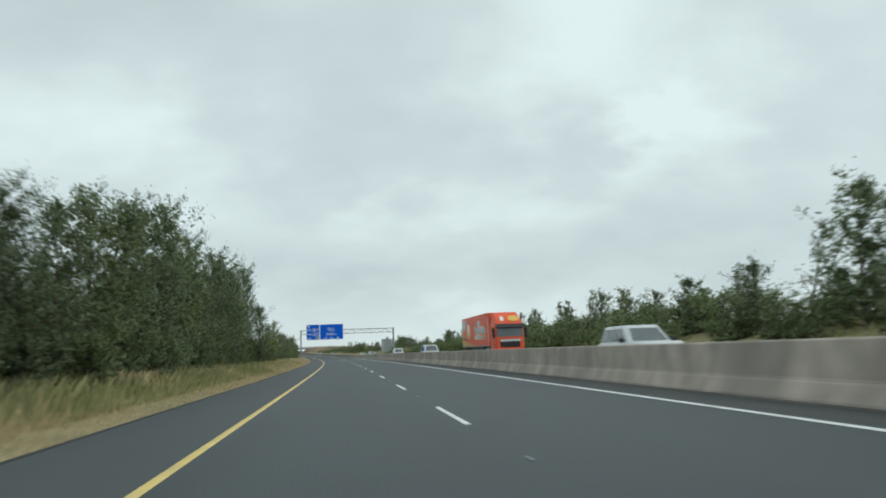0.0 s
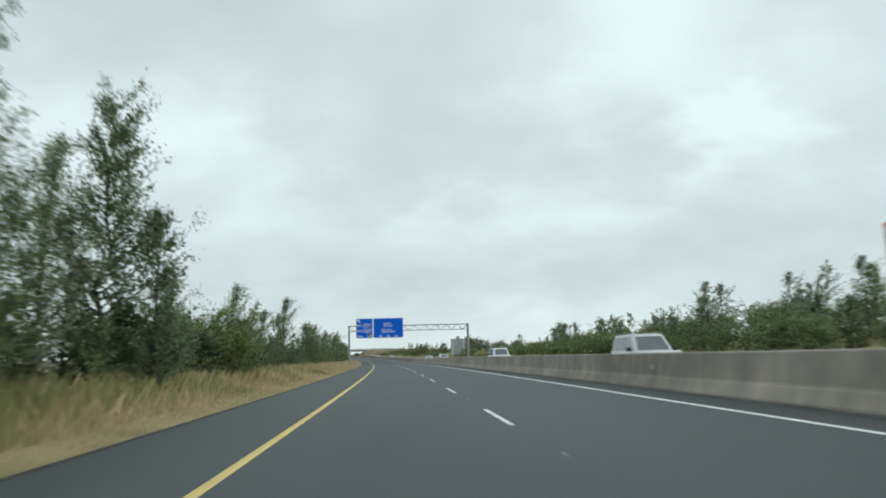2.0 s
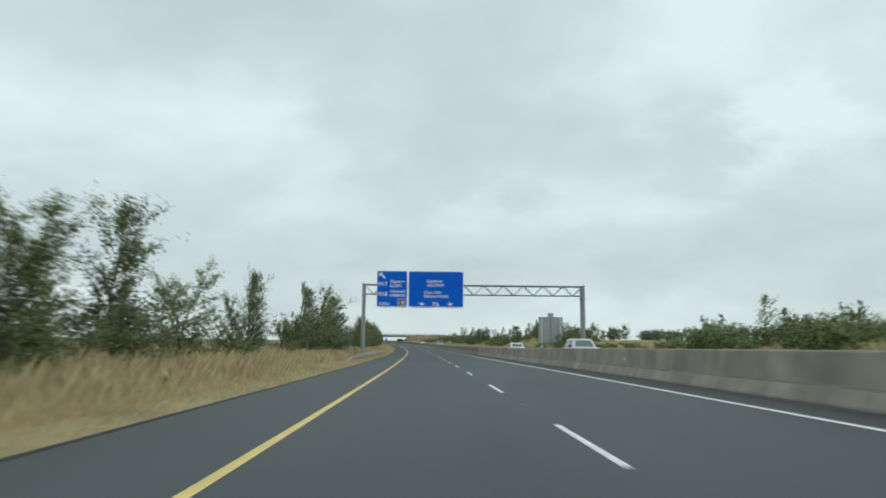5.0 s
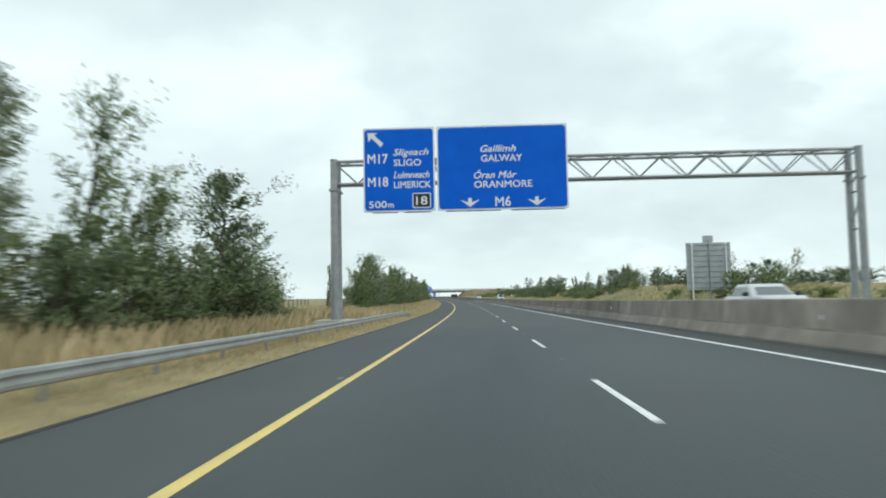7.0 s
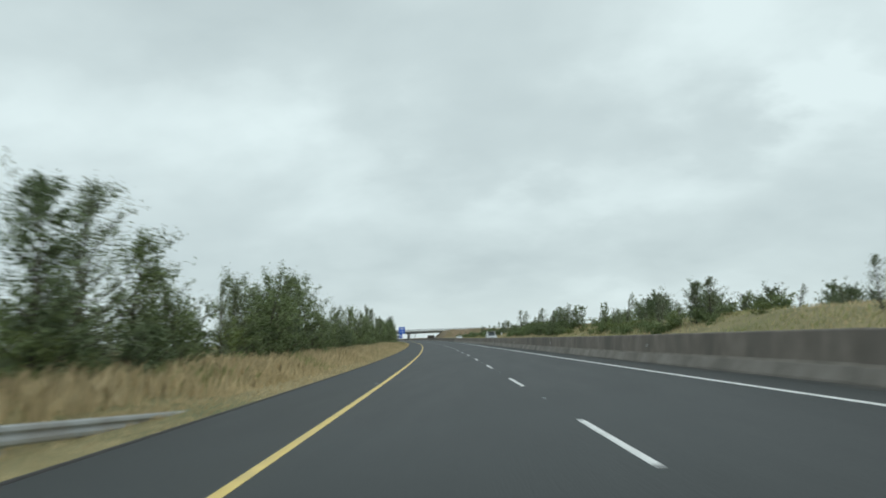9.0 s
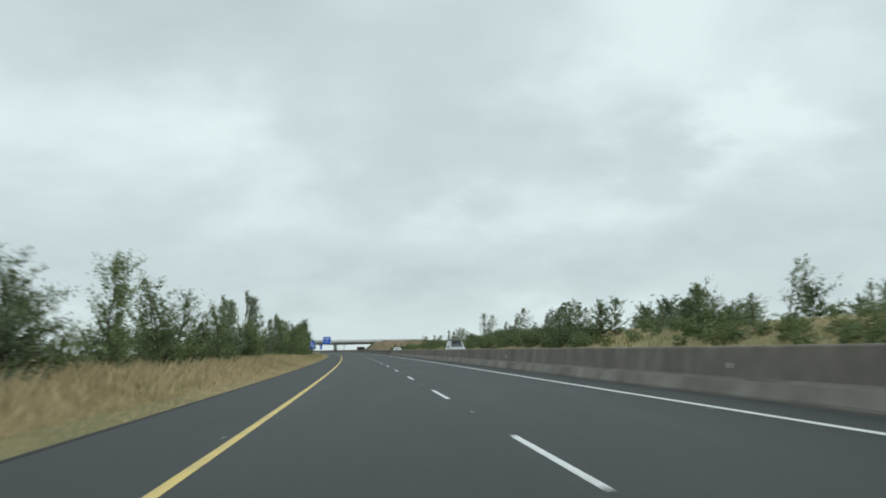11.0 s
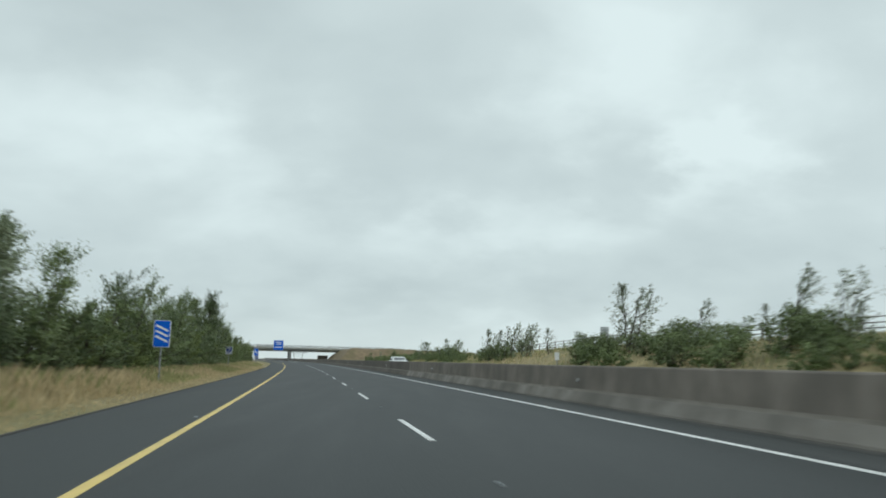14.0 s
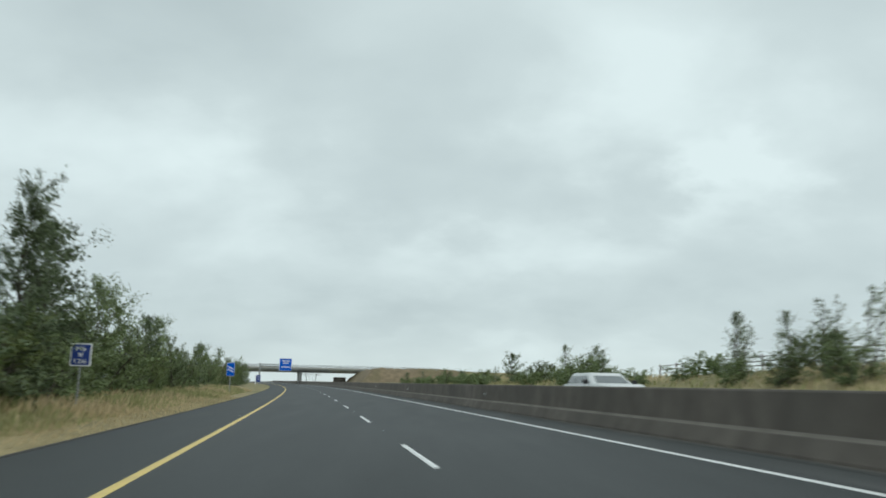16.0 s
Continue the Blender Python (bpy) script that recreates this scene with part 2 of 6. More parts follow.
WHITE_LINE = material("white_road_paint", [(0.74, 0.75, 0.75), (0.88, 0.89, 0.89)], 5.0, 0.6, stain=(0.6, 0.6, 0.59), stain_scale=3.0)
YELLOW_LINE = material("yellow_road_paint", [(0.70, 0.51, 0.15), (0.84, 0.64, 0.23)], 4.0, 0.6, stain=(0.62, 0.48, 0.20), stain_scale=1.5)
DUSTY_CONCRETE = material("dusty_concrete_foot", [(0.182, 0.165, 0.146), (0.267, 0.243, 0.218), (0.351, 0.322, 0.289)], 1.0, 0.92, bump=0.3, bump_scale=24, stain=(0.14, 0.128, 0.112), stain_scale=0.35)


def wall_concrete(name, k):
    return material(name, [tuple(c * k for c in rgb) for rgb in ((0.106, 0.091, 0.077), (0.178, 0.155, 0.134), (0.262, 0.230, 0.200))], 1.8, 0.92, bump=0.3, bump_scale=24,
                    stain=(0.115 * k, 0.103 * k, 0.09 * k), stain_scale=0.5, stretch=(0.9, 0.9, 0.5), spread=(0.22, 0.78))


FRESH_CONCRETE, CONCRETE, DARK_CONCRETE = wall_concrete("pale_wall_concrete", 2.55), wall_concrete("wall_concrete", 1.95), wall_concrete("dark_stained_wall_concrete", 1.25)
BLACK_CONCRETE, LEDGE_DUST = wall_concrete("blackened_wall_concrete", 0.84), material("pale_ledge_dust", [(0.21, 0.187, 0.162), (0.31, 0.28, 0.245)], 3.0, 0.95, stain=(0.17, 0.15, 0.13), stain_scale=0.7)
PALE_CONCRETE = material("pale_concrete", [(0.42, 0.41, 0.38), (0.55, 0.54, 0.50)], 2.0, 0.85, bump=0.2, stain=(0.36, 0.35, 0.32))
BRIDGE_CONCRETE = material("bridge_concrete", [(0.30, 0.31, 0.30), (0.42, 0.43, 0.41)], 0.6, 0.85, stain=(0.25, 0.25, 0.24), stain_scale=0.2)
GALVANISED = material("galvanised_steel", [(0.27, 0.29, 0.305), (0.40, 0.42, 0.435)], 3.0, 0.5, metal=0.55, stain=(0.30, 0.31, 0.32), stain_scale=1.2)
RAIL_STEEL = material("weathered_rail_steel", [(0.30, 0.32, 0.325), (0.44, 0.46, 0.455)], 2.0, 0.55, metal=0.4, stain=(0.30, 0.29, 0.27), stain_scale=1.5)
SIGN_BLUE = material("sign_blue", [(0.003, 0.118, 0.66), (0.005, 0.142, 0.75)], 0.8, 0.6, shine=0.12)
SIGN_NAVY = material("sign_navy", [(0.016, 0.045, 0.24), (0.024, 0.06, 0.30)], 0.8, 0.4, coat=0.1)
SIGN_WHITE = material("sign_white", [(0.78, 0.80, 0.82), (0.86, 0.88, 0.89)], 2.0, 0.45)
SIGN_BLACK = material("sign_black", [(0.015, 0.015, 0.017), (0.03, 0.03, 0.032)], 2.0, 0.5)
SIGN_BACK = material("grey_sign_back", [(0.36, 0.40, 0.42), (0.46, 0.50, 0.52)], 1.5, 0.55, metal=0.25, stain=(0.33, 0.36, 0.37))
DARK_METAL = material("dark_metal", [(0.02, 0.021, 0.023), (0.05, 0.05, 0.052)], 3.0, 0.5, metal=0.3)
RUBBER = material("tyre_rubber", [(0.014, 0.014, 0.014), (0.03, 0.03, 0.03)], 8.0, 0.85)
CAR_GLASS = material("tinted_car_glass", [(0.085, 0.10, 0.11), (0.125, 0.145, 0.155)], 0.6, 0.05, shine=0.6, coat=0.5)
PLASTIC = material("black_plastic", [(0.02, 0.02, 0.022), (0.035, 0.035, 0.037)], 4.0, 0.6)
LAMP_GLASS = material("headlamp_glass", [(0.55, 0.57, 0.58), (0.75, 0.77, 0.78)], 3.0, 0.15, coat=0.5)
WOOD = material("weathered_fence_wood", [(0.13, 0.115, 0.095), (0.22, 0.20, 0.17)], 5.0, 0.9, stretch=(1, 1, 0.2))
LIP = material("dark_edge", [(0.030, 0.030, 0.032), (0.060, 0.058, 0.055)], 3.0, 0.9, bump=0.3, bump_scale=40)
BARK = material("bark", [(0.055, 0.045, 0.035), (0.13, 0.115, 0.095)], 6.0, 0.95, bump=0.4, bump_scale=20, stretch=(1, 1, 0.25))
LEAF_DARK = material("dark_green_leaves", [(0.109, 0.150, 0.075), (0.162, 0.214, 0.106)], 0.6, 0.55, vary=0.22, island=0.35, through_light=0.34)
LEAF_MID = material("green_leaves", [(0.131, 0.176, 0.073), (0.190, 0.246, 0.106)], 0.6, 0.55, vary=0.22, island=0.35, through_light=0.34)
LEAF_PALE = material("grey_green_leaves", [(0.167, 0.205, 0.124), (0.238, 0.280, 0.180)], 0.6, 0.52, vary=0.2, island=0.35, through_light=0.34)
LEAF_BRIGHT = material("fresh_green_leaves", [(0.138, 0.184, 0.059), (0.209, 0.259, 0.089)], 0.8, 0.58, vary=0.2, island=0.3, through_light=0.34)
GROUND = material("dry_grass_ground", [(0.19, 0.160, 0.078), (0.30, 0.245, 0.125), (0.39, 0.315, 0.168)], 0.35, 0.95, bump=0.6, bump_scale=14, stain=(0.13, 0.14, 0.055), stain_scale=0.045)
STRAW = material("straw_grass", [(0.48, 0.385, 0.222), (0.67, 0.555, 0.35)], 0.2, 0.85, island=0.22, through_light=0.35)
GREEN_GRASS = material("green_grass", [(0.285, 0.295, 0.130), (0.42, 0.41, 0.205)], 0.2, 0.85, island=0.22, through_light=0.35)
EARTH = material("bare_orange_earth", [(0.15, 0.120, 0.075), (0.29, 0.22, 0.14)], 0.6, 0.95, bump=0.6, bump_scale=4, stain=(0.14, 0.13, 0.06), stain_scale=0.08)


# ---- mesh helpers ----
class Shape:
    """Collects vertices and faces for one mesh."""

    def __init__(self):
        self.v, self.f = [], []

    def add(self, verts, faces):
        k = len(self.v)
        self.v += [tuple(map(float, p)) for p in verts]
        self.f += [tuple(k + i for i in face) for face in faces]
        return self

    def box(self, lo, hi, bevel=0.0):
        """Box between two corners; bevel cuts its upright and level edges."""
        (x0, y0, z0), (x1, y1, z1) = lo, hi
        if bevel <= 0:
            v = [(x, y, z) for z in (z0, z1) for x, y in ((x0, y0), (x1, y0), (x1, y1), (x0, y1))]
            return self.add(v, [(3, 2, 1, 0), (4, 5, 6, 7), (0, 1, 5, 4), (1, 2, 6, 5), (2, 3, 7, 6), (3, 0, 4, 7)])
        b = bevel

        def ring(i, z):
            return [(x0 + b + i, y0 + i, z), (x1 - b - i, y0 + i, z), (x1 - i, y0 + b + i, z), (x1 - i, y1 - b - i, z),
                    (x1 - b - i, y1 - i, z), (x0 + b + i, y1 - i, z), (x0 + i, y1 - b - i, z), (x0 + i, y0 + b + i, z)]
        return self.loft([ring(b * 0.7, z0), ring(0, z0 + b), ring(0, z1 - b), ring(b * 0.7, z1)])

    def loft(self, rings, caps=True, closed=True):
        n = len(rings[0])
        v = [p for r in rings for p in r]
        f = []
        for j in range(len(rings) - 1):
            for i in range(n if closed else n - 1):
                a, b = j * n + i, j * n + (i + 1) % n
                f.append((a, b, b + n, a + n))
        if caps:
            f += [tuple(range(n))[::-1], tuple(range((len(rings) - 1) * n, len(rings) * n))]
        return self.add(v, f)

    def tube(self, a, b, r0, r1=None, sides=8, caps=True):
        a, b = Vector(a), Vector(b)
        r1 = r0 if r1 is None else r1
        q = (b - a).to_track_quat("Z", "Y")
        rings = []
        for p, r in ((a, r0), (b, r1)):
            rings.append([p + q @ Vector((r * math.cos(2 * math.pi * i / sides), r * math.sin(2 * math.pi * i / sides), 0)) for i in range(sides)])
        return self.loft(rings, caps)

    def mesh(self, name, mat, smooth=False):
        me = bpy.data.meshes.new(name)
        me.from_pydata(self.v, [], self.f)
        me.materials.append(mat)
        me.validate()
        if smooth:
            me.shade_smooth()
            me.set_sharp_from_angle(angle=radians(38))
        return me


def fast_mesh(name, verts, faces, mat):
    """A mesh from numpy arrays of vertices and of faces of one size."""
    me = bpy.data.meshes.new(name)
    k = faces.shape[1]
    me.vertices.add(len(verts))
    me.vertices.foreach_set("co", np.ascontiguousarray(verts, np.float32).ravel())
    me.loops.add(faces.size)
    me.loops.foreach_set("vertex_index", np.ascontiguousarray(faces, np.int32).ravel())
    me.polygons.add(len(faces))
    me.polygons.foreach_set("loop_start", np.arange(0, faces.size, k, dtype=np.int32))
    me.update(calc_edges=True)
    me.materials.append(mat)
    return me


def part(name, shape, mat, parent=None, label="", smooth=False, m=None):
    me = shape if isinstance(shape, bpy.types.Mesh) else shape.mesh(name, mat, smooth)
    ob = new(name, me)
    ob.parent = parent
    if m is not None:
        ob.matrix_basis = m
    return tagged(ob, label)


def thing(name, m, label, category, group="", kind=""):
    ob = new(name)
    ob.matrix_basis = m
    return tagged(ob, label, category, group, kind)


def ribbon(name, s_list, edges, mat, parent=None):
    """A sheet along the road. edges: (u, height above the road's plane) from left to right."""
    s_list = np.asarray(s_list, float)
    u, h = np.array(edges, float).T
    v = spot(s_list[:, None], u[None], h[None]).reshape(-1, 3)
    n, rows_ = len(u), len(s_list)
    a = (np.arange(rows_ - 1)[:, None] * n + np.arange(n - 1)[None]).ravel()
    faces = np.stack([a, a + 1, a + 1 + n, a + n], 1)
    ob = new(name, fast_mesh(name, v, faces, mat))
    ob.parent = parent
    return ob


# ---- ground, one sheet to the horizon ----
def build_ground():
    s = np.concatenate([np.arange(-200, 0, 25), np.arange(0, 620, 4), np.arange(620, 1051, 12)]).astype(float)
    u = np.array([-330, -220, -140, -90, -60, -42, -32, -25, -20, -16, -13, -11, -9, -8, -7, -6.3, -5.6, -5.0, -4.85, 1, 8, 14, 20.0, 20.2, 20.8, 21.5, 22.5, 23.5,
                  25, 26.5, 28, 29.5, 31, 33, 36, 40, 48, 60, 80, 120, 200, 330])
    S, U = np.meshgrid(s, u, indexing="ij")
    rng = np.random.default_rng(4)
    bumps = rng.normal(0, 0.05, S.shape) * np.clip((np.abs(U - 7.6) - 13.2) / 3, 0, 1)
    v = on_ground(S, U, bumps).reshape(-1, 3)
    rows_, n = len(s), len(u)
    a = (np.arange(rows_ - 1)[:, None] * n + np.arange(n - 1)[None]).ravel()
    faces = np.stack([a, a + 1, a + 1 + n, a + n], 1)
    # the rim runs out to the horizon
    rim = np.concatenate([np.arange(n), np.arange(1, rows_) * n + n - 1, (rows_ - 1) * n + np.arange(n - 2, -1, -1), np.arange(rows_ - 2, 0, -1) * n])
    centre = v.mean(0)
    out = v[rim] - centre
    out[:, 2] = 0
    far = centre + out / np.linalg.norm(out, axis=1, keepdims=True) * 4300
    far[:, 2] = v[rim, 2] - 2.0
    k = len(v) + np.arange(len(rim))
    skirt = np.stack([rim, k, np.roll(k, -1), np.roll(rim, -1)], 1)
    ob = new("ground", fast_mesh("ground", np.concatenate([v, far]), np.concatenate([faces, skirt]), GROUND))
    ob.data.shade_smooth()
    tagged(ob, "straw-coloured dry grass ground beside the motorway", "ground", kind="structure")


build_ground()

# ---- carriageways ----
ROAD_S = np.arange(-56, 1051, 4.0)
YELLOW_U, DASH_U, WHITE_U, EDGE_U = -2.102, 1.951, 5.99, -4.97
road = ribbon("road", ROAD_S, [(-2.25, 0), (0, 0), (2, 0), (4, 0), (6.2, 0)], ASPHALT)
tagged(road, "dark grey asphalt two-lane motorway carriageway", "road", kind="structure")
shoulder = ribbon("hard_shoulder", ROAD_S, [(-5.06, -0.10), (-5.0, -0.012), (-4.9, 0.0), (-3.5, 0), (-2.25, 0)], SHOULDER)
tagged(shoulder, "grey asphalt hard shoulder beside the yellow line", "hard shoulder", kind="structure")
# narrow strip, darker than the shoulder beside it
lip = ribbon("road_edge", ROAD_S, [(-5.10, -0.09), (-5.09, 0.012), (-4.985, 0.014), (-4.97, -0.03)], LIP)
tagged(lip, "dark lip along the outer edge of the shoulder", "road edge", kind="structure")
strip = ribbon("median_strip", ROAD_S, [(6.2, 0), (6.8, 0.0), (7.4, 0.0)], GRIT)
tagged(strip, "dark asphalt strip along the foot of the concrete barrier", "road edge", kind="structure")
for inner, outer, dust_mat in ((7.02, 7.2, GUTTER_GRIT), (7.2, 7.34, GUTTER_DUST)):
    gutter = ribbon("gutter_dust", ROAD_S, [(inner, 0.002), (inner + 0.01, 0.006), (outer, 0.008)], dust_mat)
    tagged(gutter, "pale dust gathered along the foot of the concrete barrier", "dust", kind="structure")
far_road = ribbon("opposite_road", ROAD_S, [(7.9, 0.0), (9, 0), (12, 0), (16, 0), (20.1, 0), (20.2, -0.1)], ASPHALT)
tagged(far_road, "dark grey asphalt carriageway for oncoming traffic", "road", kind="structure")


def painted_line(name, s_list, u, width, mat, label):
    return tagged(ribbon(name, s_list, [(u - width / 2, 0.004), (u - width / 2 + 0.01, 0.009), (u + width / 2 - 0.01, 0.009), (u + width / 2, 0.004)], mat), label, "road marking", kind="structure")


painted_line("yellow_edge_line", ROAD_S, YELLOW_U, 0.16, YELLOW_LINE, "solid yellow painted edge line beside the hard shoulder")
painted_line("white_edge_line", ROAD_S, WHITE_U, 0.13, WHITE_LINE, "solid white painted edge line beside the median")
painted_line("opposite_white_edge_line", ROAD_S, 9.3, 0.15, WHITE_LINE, "solid white painted edge line of the opposite carriageway")
painted_line("opposite_yellow_edge_line", ROAD_S, 17.3, 0.19, YELLOW_LINE, "solid yellow painted edge line of the opposite carriageway")


def lane_dashes(u, first, label):
    s = first
    while s < 900:
        ob = painted_line("lane_dash", [s, s + 2, s + 4], u, 0.105, WHITE_LINE, label)
        tagged(ob, group="lane dashes")
        s += 12


lane_dashes(DASH_U, 27.47 - 36, "white painted lane dash on dark asphalt")
lane_dashes(13.3, 5.0, "white painted lane dash on the opposite carriageway")


# ---- concrete median barrier: upper wall and a dusty sloping foot ----
WALL_PROFILE = [(-0.185, 0.335), (-0.17, 0.38), (-0.12, 0.97), (-0.10, 1.0), (0.10, 1.0), (0.12, 0.97), (0.17, 0.38), (0.185, 0.335)]
FOOT_PROFILE = [(-0.345, -0.03), (-0.335, 0.05), (-0.215, 0.30), (-0.185, 0.335), (0.185, 0.335), (0.215, 0.30), (0.335, 0.05), (0.345, -0.03)]


LEDGE_PROFILE = [(-0.204, 0.312), (-0.188, 0.340), (-0.176, 0.372), (-0.170, 0.372), (-0.18, 0.33)]


def build_barrier():
    whole = thing("median_barrier", Matrix(), "stained grey concrete barrier with a sloping foot along the median", "barrier", kind="structure")
    length, s = 12.0, -50.0
    rng = np.random.default_rng(8)
    while s < 900:
        n = 4
        ss = np.linspace(s, s + length - 0.014, n)
        lift = rng.normal(0, 0.004)
        wall_mat = FRESH_CONCRETE if s < 85 else CONCRETE if s < 262 else DARK_CONCRETE if s < 480 else BLACK_CONCRETE
        for name, prof, mat in (("barrier_section", np.array(WALL_PROFILE), wall_mat), ("barrier_foot", np.array(FOOT_PROFILE), wall_mat if s < 262 or s > 480 else DUSTY_CONCRETE), ("ledge_dust", np.array(LEDGE_PROFILE), LEDGE_DUST)):
            if name == "ledge_dust" and s < 130:
                continue
            v = spot(ss[:, None], prof[None, :, 0] + 7.66, prof[None, :, 1] + lift).reshape(-1, 3)
            m = len(prof)
            a = (np.arange(n - 1)[:, None] * m + np.arange(m - 1)[None]).ravel()
            me = Shape().add(v, [(i, i + m, i + m + 1, i + 1) for i in a.tolist()] + [tuple(range(m)), tuple(range((n - 1) * m, n * m))[::-1]]).mesh(name, mat)
            ob = new(name, me)
            ob.parent = whole
        s += length
    return whole


build_barrier()


# ---- lettering ----
def letter_mesh(text, italic=False):
    cu = bpy.data.curves.new("lettering", "FONT")
    cu.body, cu.size, cu.extrude = text, 1.0, 0.004
    cu.shear = 0.28 if italic else 0.0
    cu.resolution_u = 3
    ob = bpy.data.objects.new("lettering", cu)
    scene.collection.objects.link(ob)
    me = bpy.data.meshes.new_from_object(ob.evaluated_get(bpy.context.evaluated_depsgraph_get()))
    bpy.data.objects.remove(ob)
    return me


CAP = max(v.co.y for v in letter_mesh("H").vertices)


def lettering(text, x, z, width, cap, parent, y=-0.02, mat=None, italic=False, bold=0.022):
    """Letters on an upright face that looks along -y: left end x, foot z, width and capital height in metres."""
    source = letter_mesh(text, italic)
    co = np.empty(len(source.vertices) * 3, np.float32)
    source.vertices.foreach_get("co", co)
    co = co.reshape(-1, 3)
    kx = width / (co[:, 0].max() - co[:, 0].min())
    flat = np.stack([(co[:, 0] - co[:, 0].min()) * kx + x, y - co[:, 2], co[:, 1] * cap / CAP + z], 1)
    faces = [tuple(f.vertices) for f in source.polygons]
    # heavy strokes: the outline laid five times, each a hair in front of the last
    shape, d = Shape(), bold * cap
    for i, (dx, dz) in enumerate(((0, 0), (-d, -d), (d, -d), (-d, d), (d, d))):
        shape.add(flat + (dx, -0.0012 * i, dz), faces)
    me = shape.mesh("lettering", mat or SIGN_WHITE)
    ob = new("lettering", me)
    ob.parent = parent
    return tagged(ob, "white lettering " + text if mat is None else "")


def rounded_plate(x0, z0, x1, z1, y0, y1, radius, steps=5):
    """A plate with round corners, from y0 (front) to y1."""
    ring = []
    for cx, cz, a0 in ((x1 - radius, z1 - radius, 0), (x0 + radius, z1 - radius, 90), (x0 + radius, z0 + radius, 180), (x1 - radius, z0 + radius, 270)):
        for i in range(steps):
            a = radians(a0 + 90 * i / (steps - 1))
            ring.append((cx + radius * math.cos(a), cz + radius * math.sin(a)))
    return Shape().loft([[(x, y, z) for x, z in ring] for y in (y1, y0)])


def flat_shape(points, y, depth=0.006):
    return Shape().loft([[(x, y + d, z) for x, z in points] for d in (0, -depth)])


def road_sign(name, x0, z0, x1, z1, parent, border=0.08, radius=0.22, mat=None):
    board = part(name, rounded_plate(x0, z0, x1, z1, 0.0, 0.06, radius), SIGN_WHITE, parent, "white-bordered blue sign panel")
    part("sign_face", rounded_plate(x0 + border, z0 + border, x1 - border, z1 - border, -0.008, 0.004, max(radius - border * 0.6, 0.02)), mat or SIGN_BLUE, board, "blue reflective face")
    return board


# ---- the gantry over both carriageways ----
def down_arrow(x, z, k):
    return [(x - 0.16 * k, z + 0.9 * k), (x + 0.16 * k, z + 0.9 * k), (x + 0.2 * k, z + 0.48 * k), (x + 0.95 * k, z + 0.72 * k), (x, z), (x - 0.95 * k, z + 0.72 * k), (x - 0.2 * k, z + 0.48 * k)]


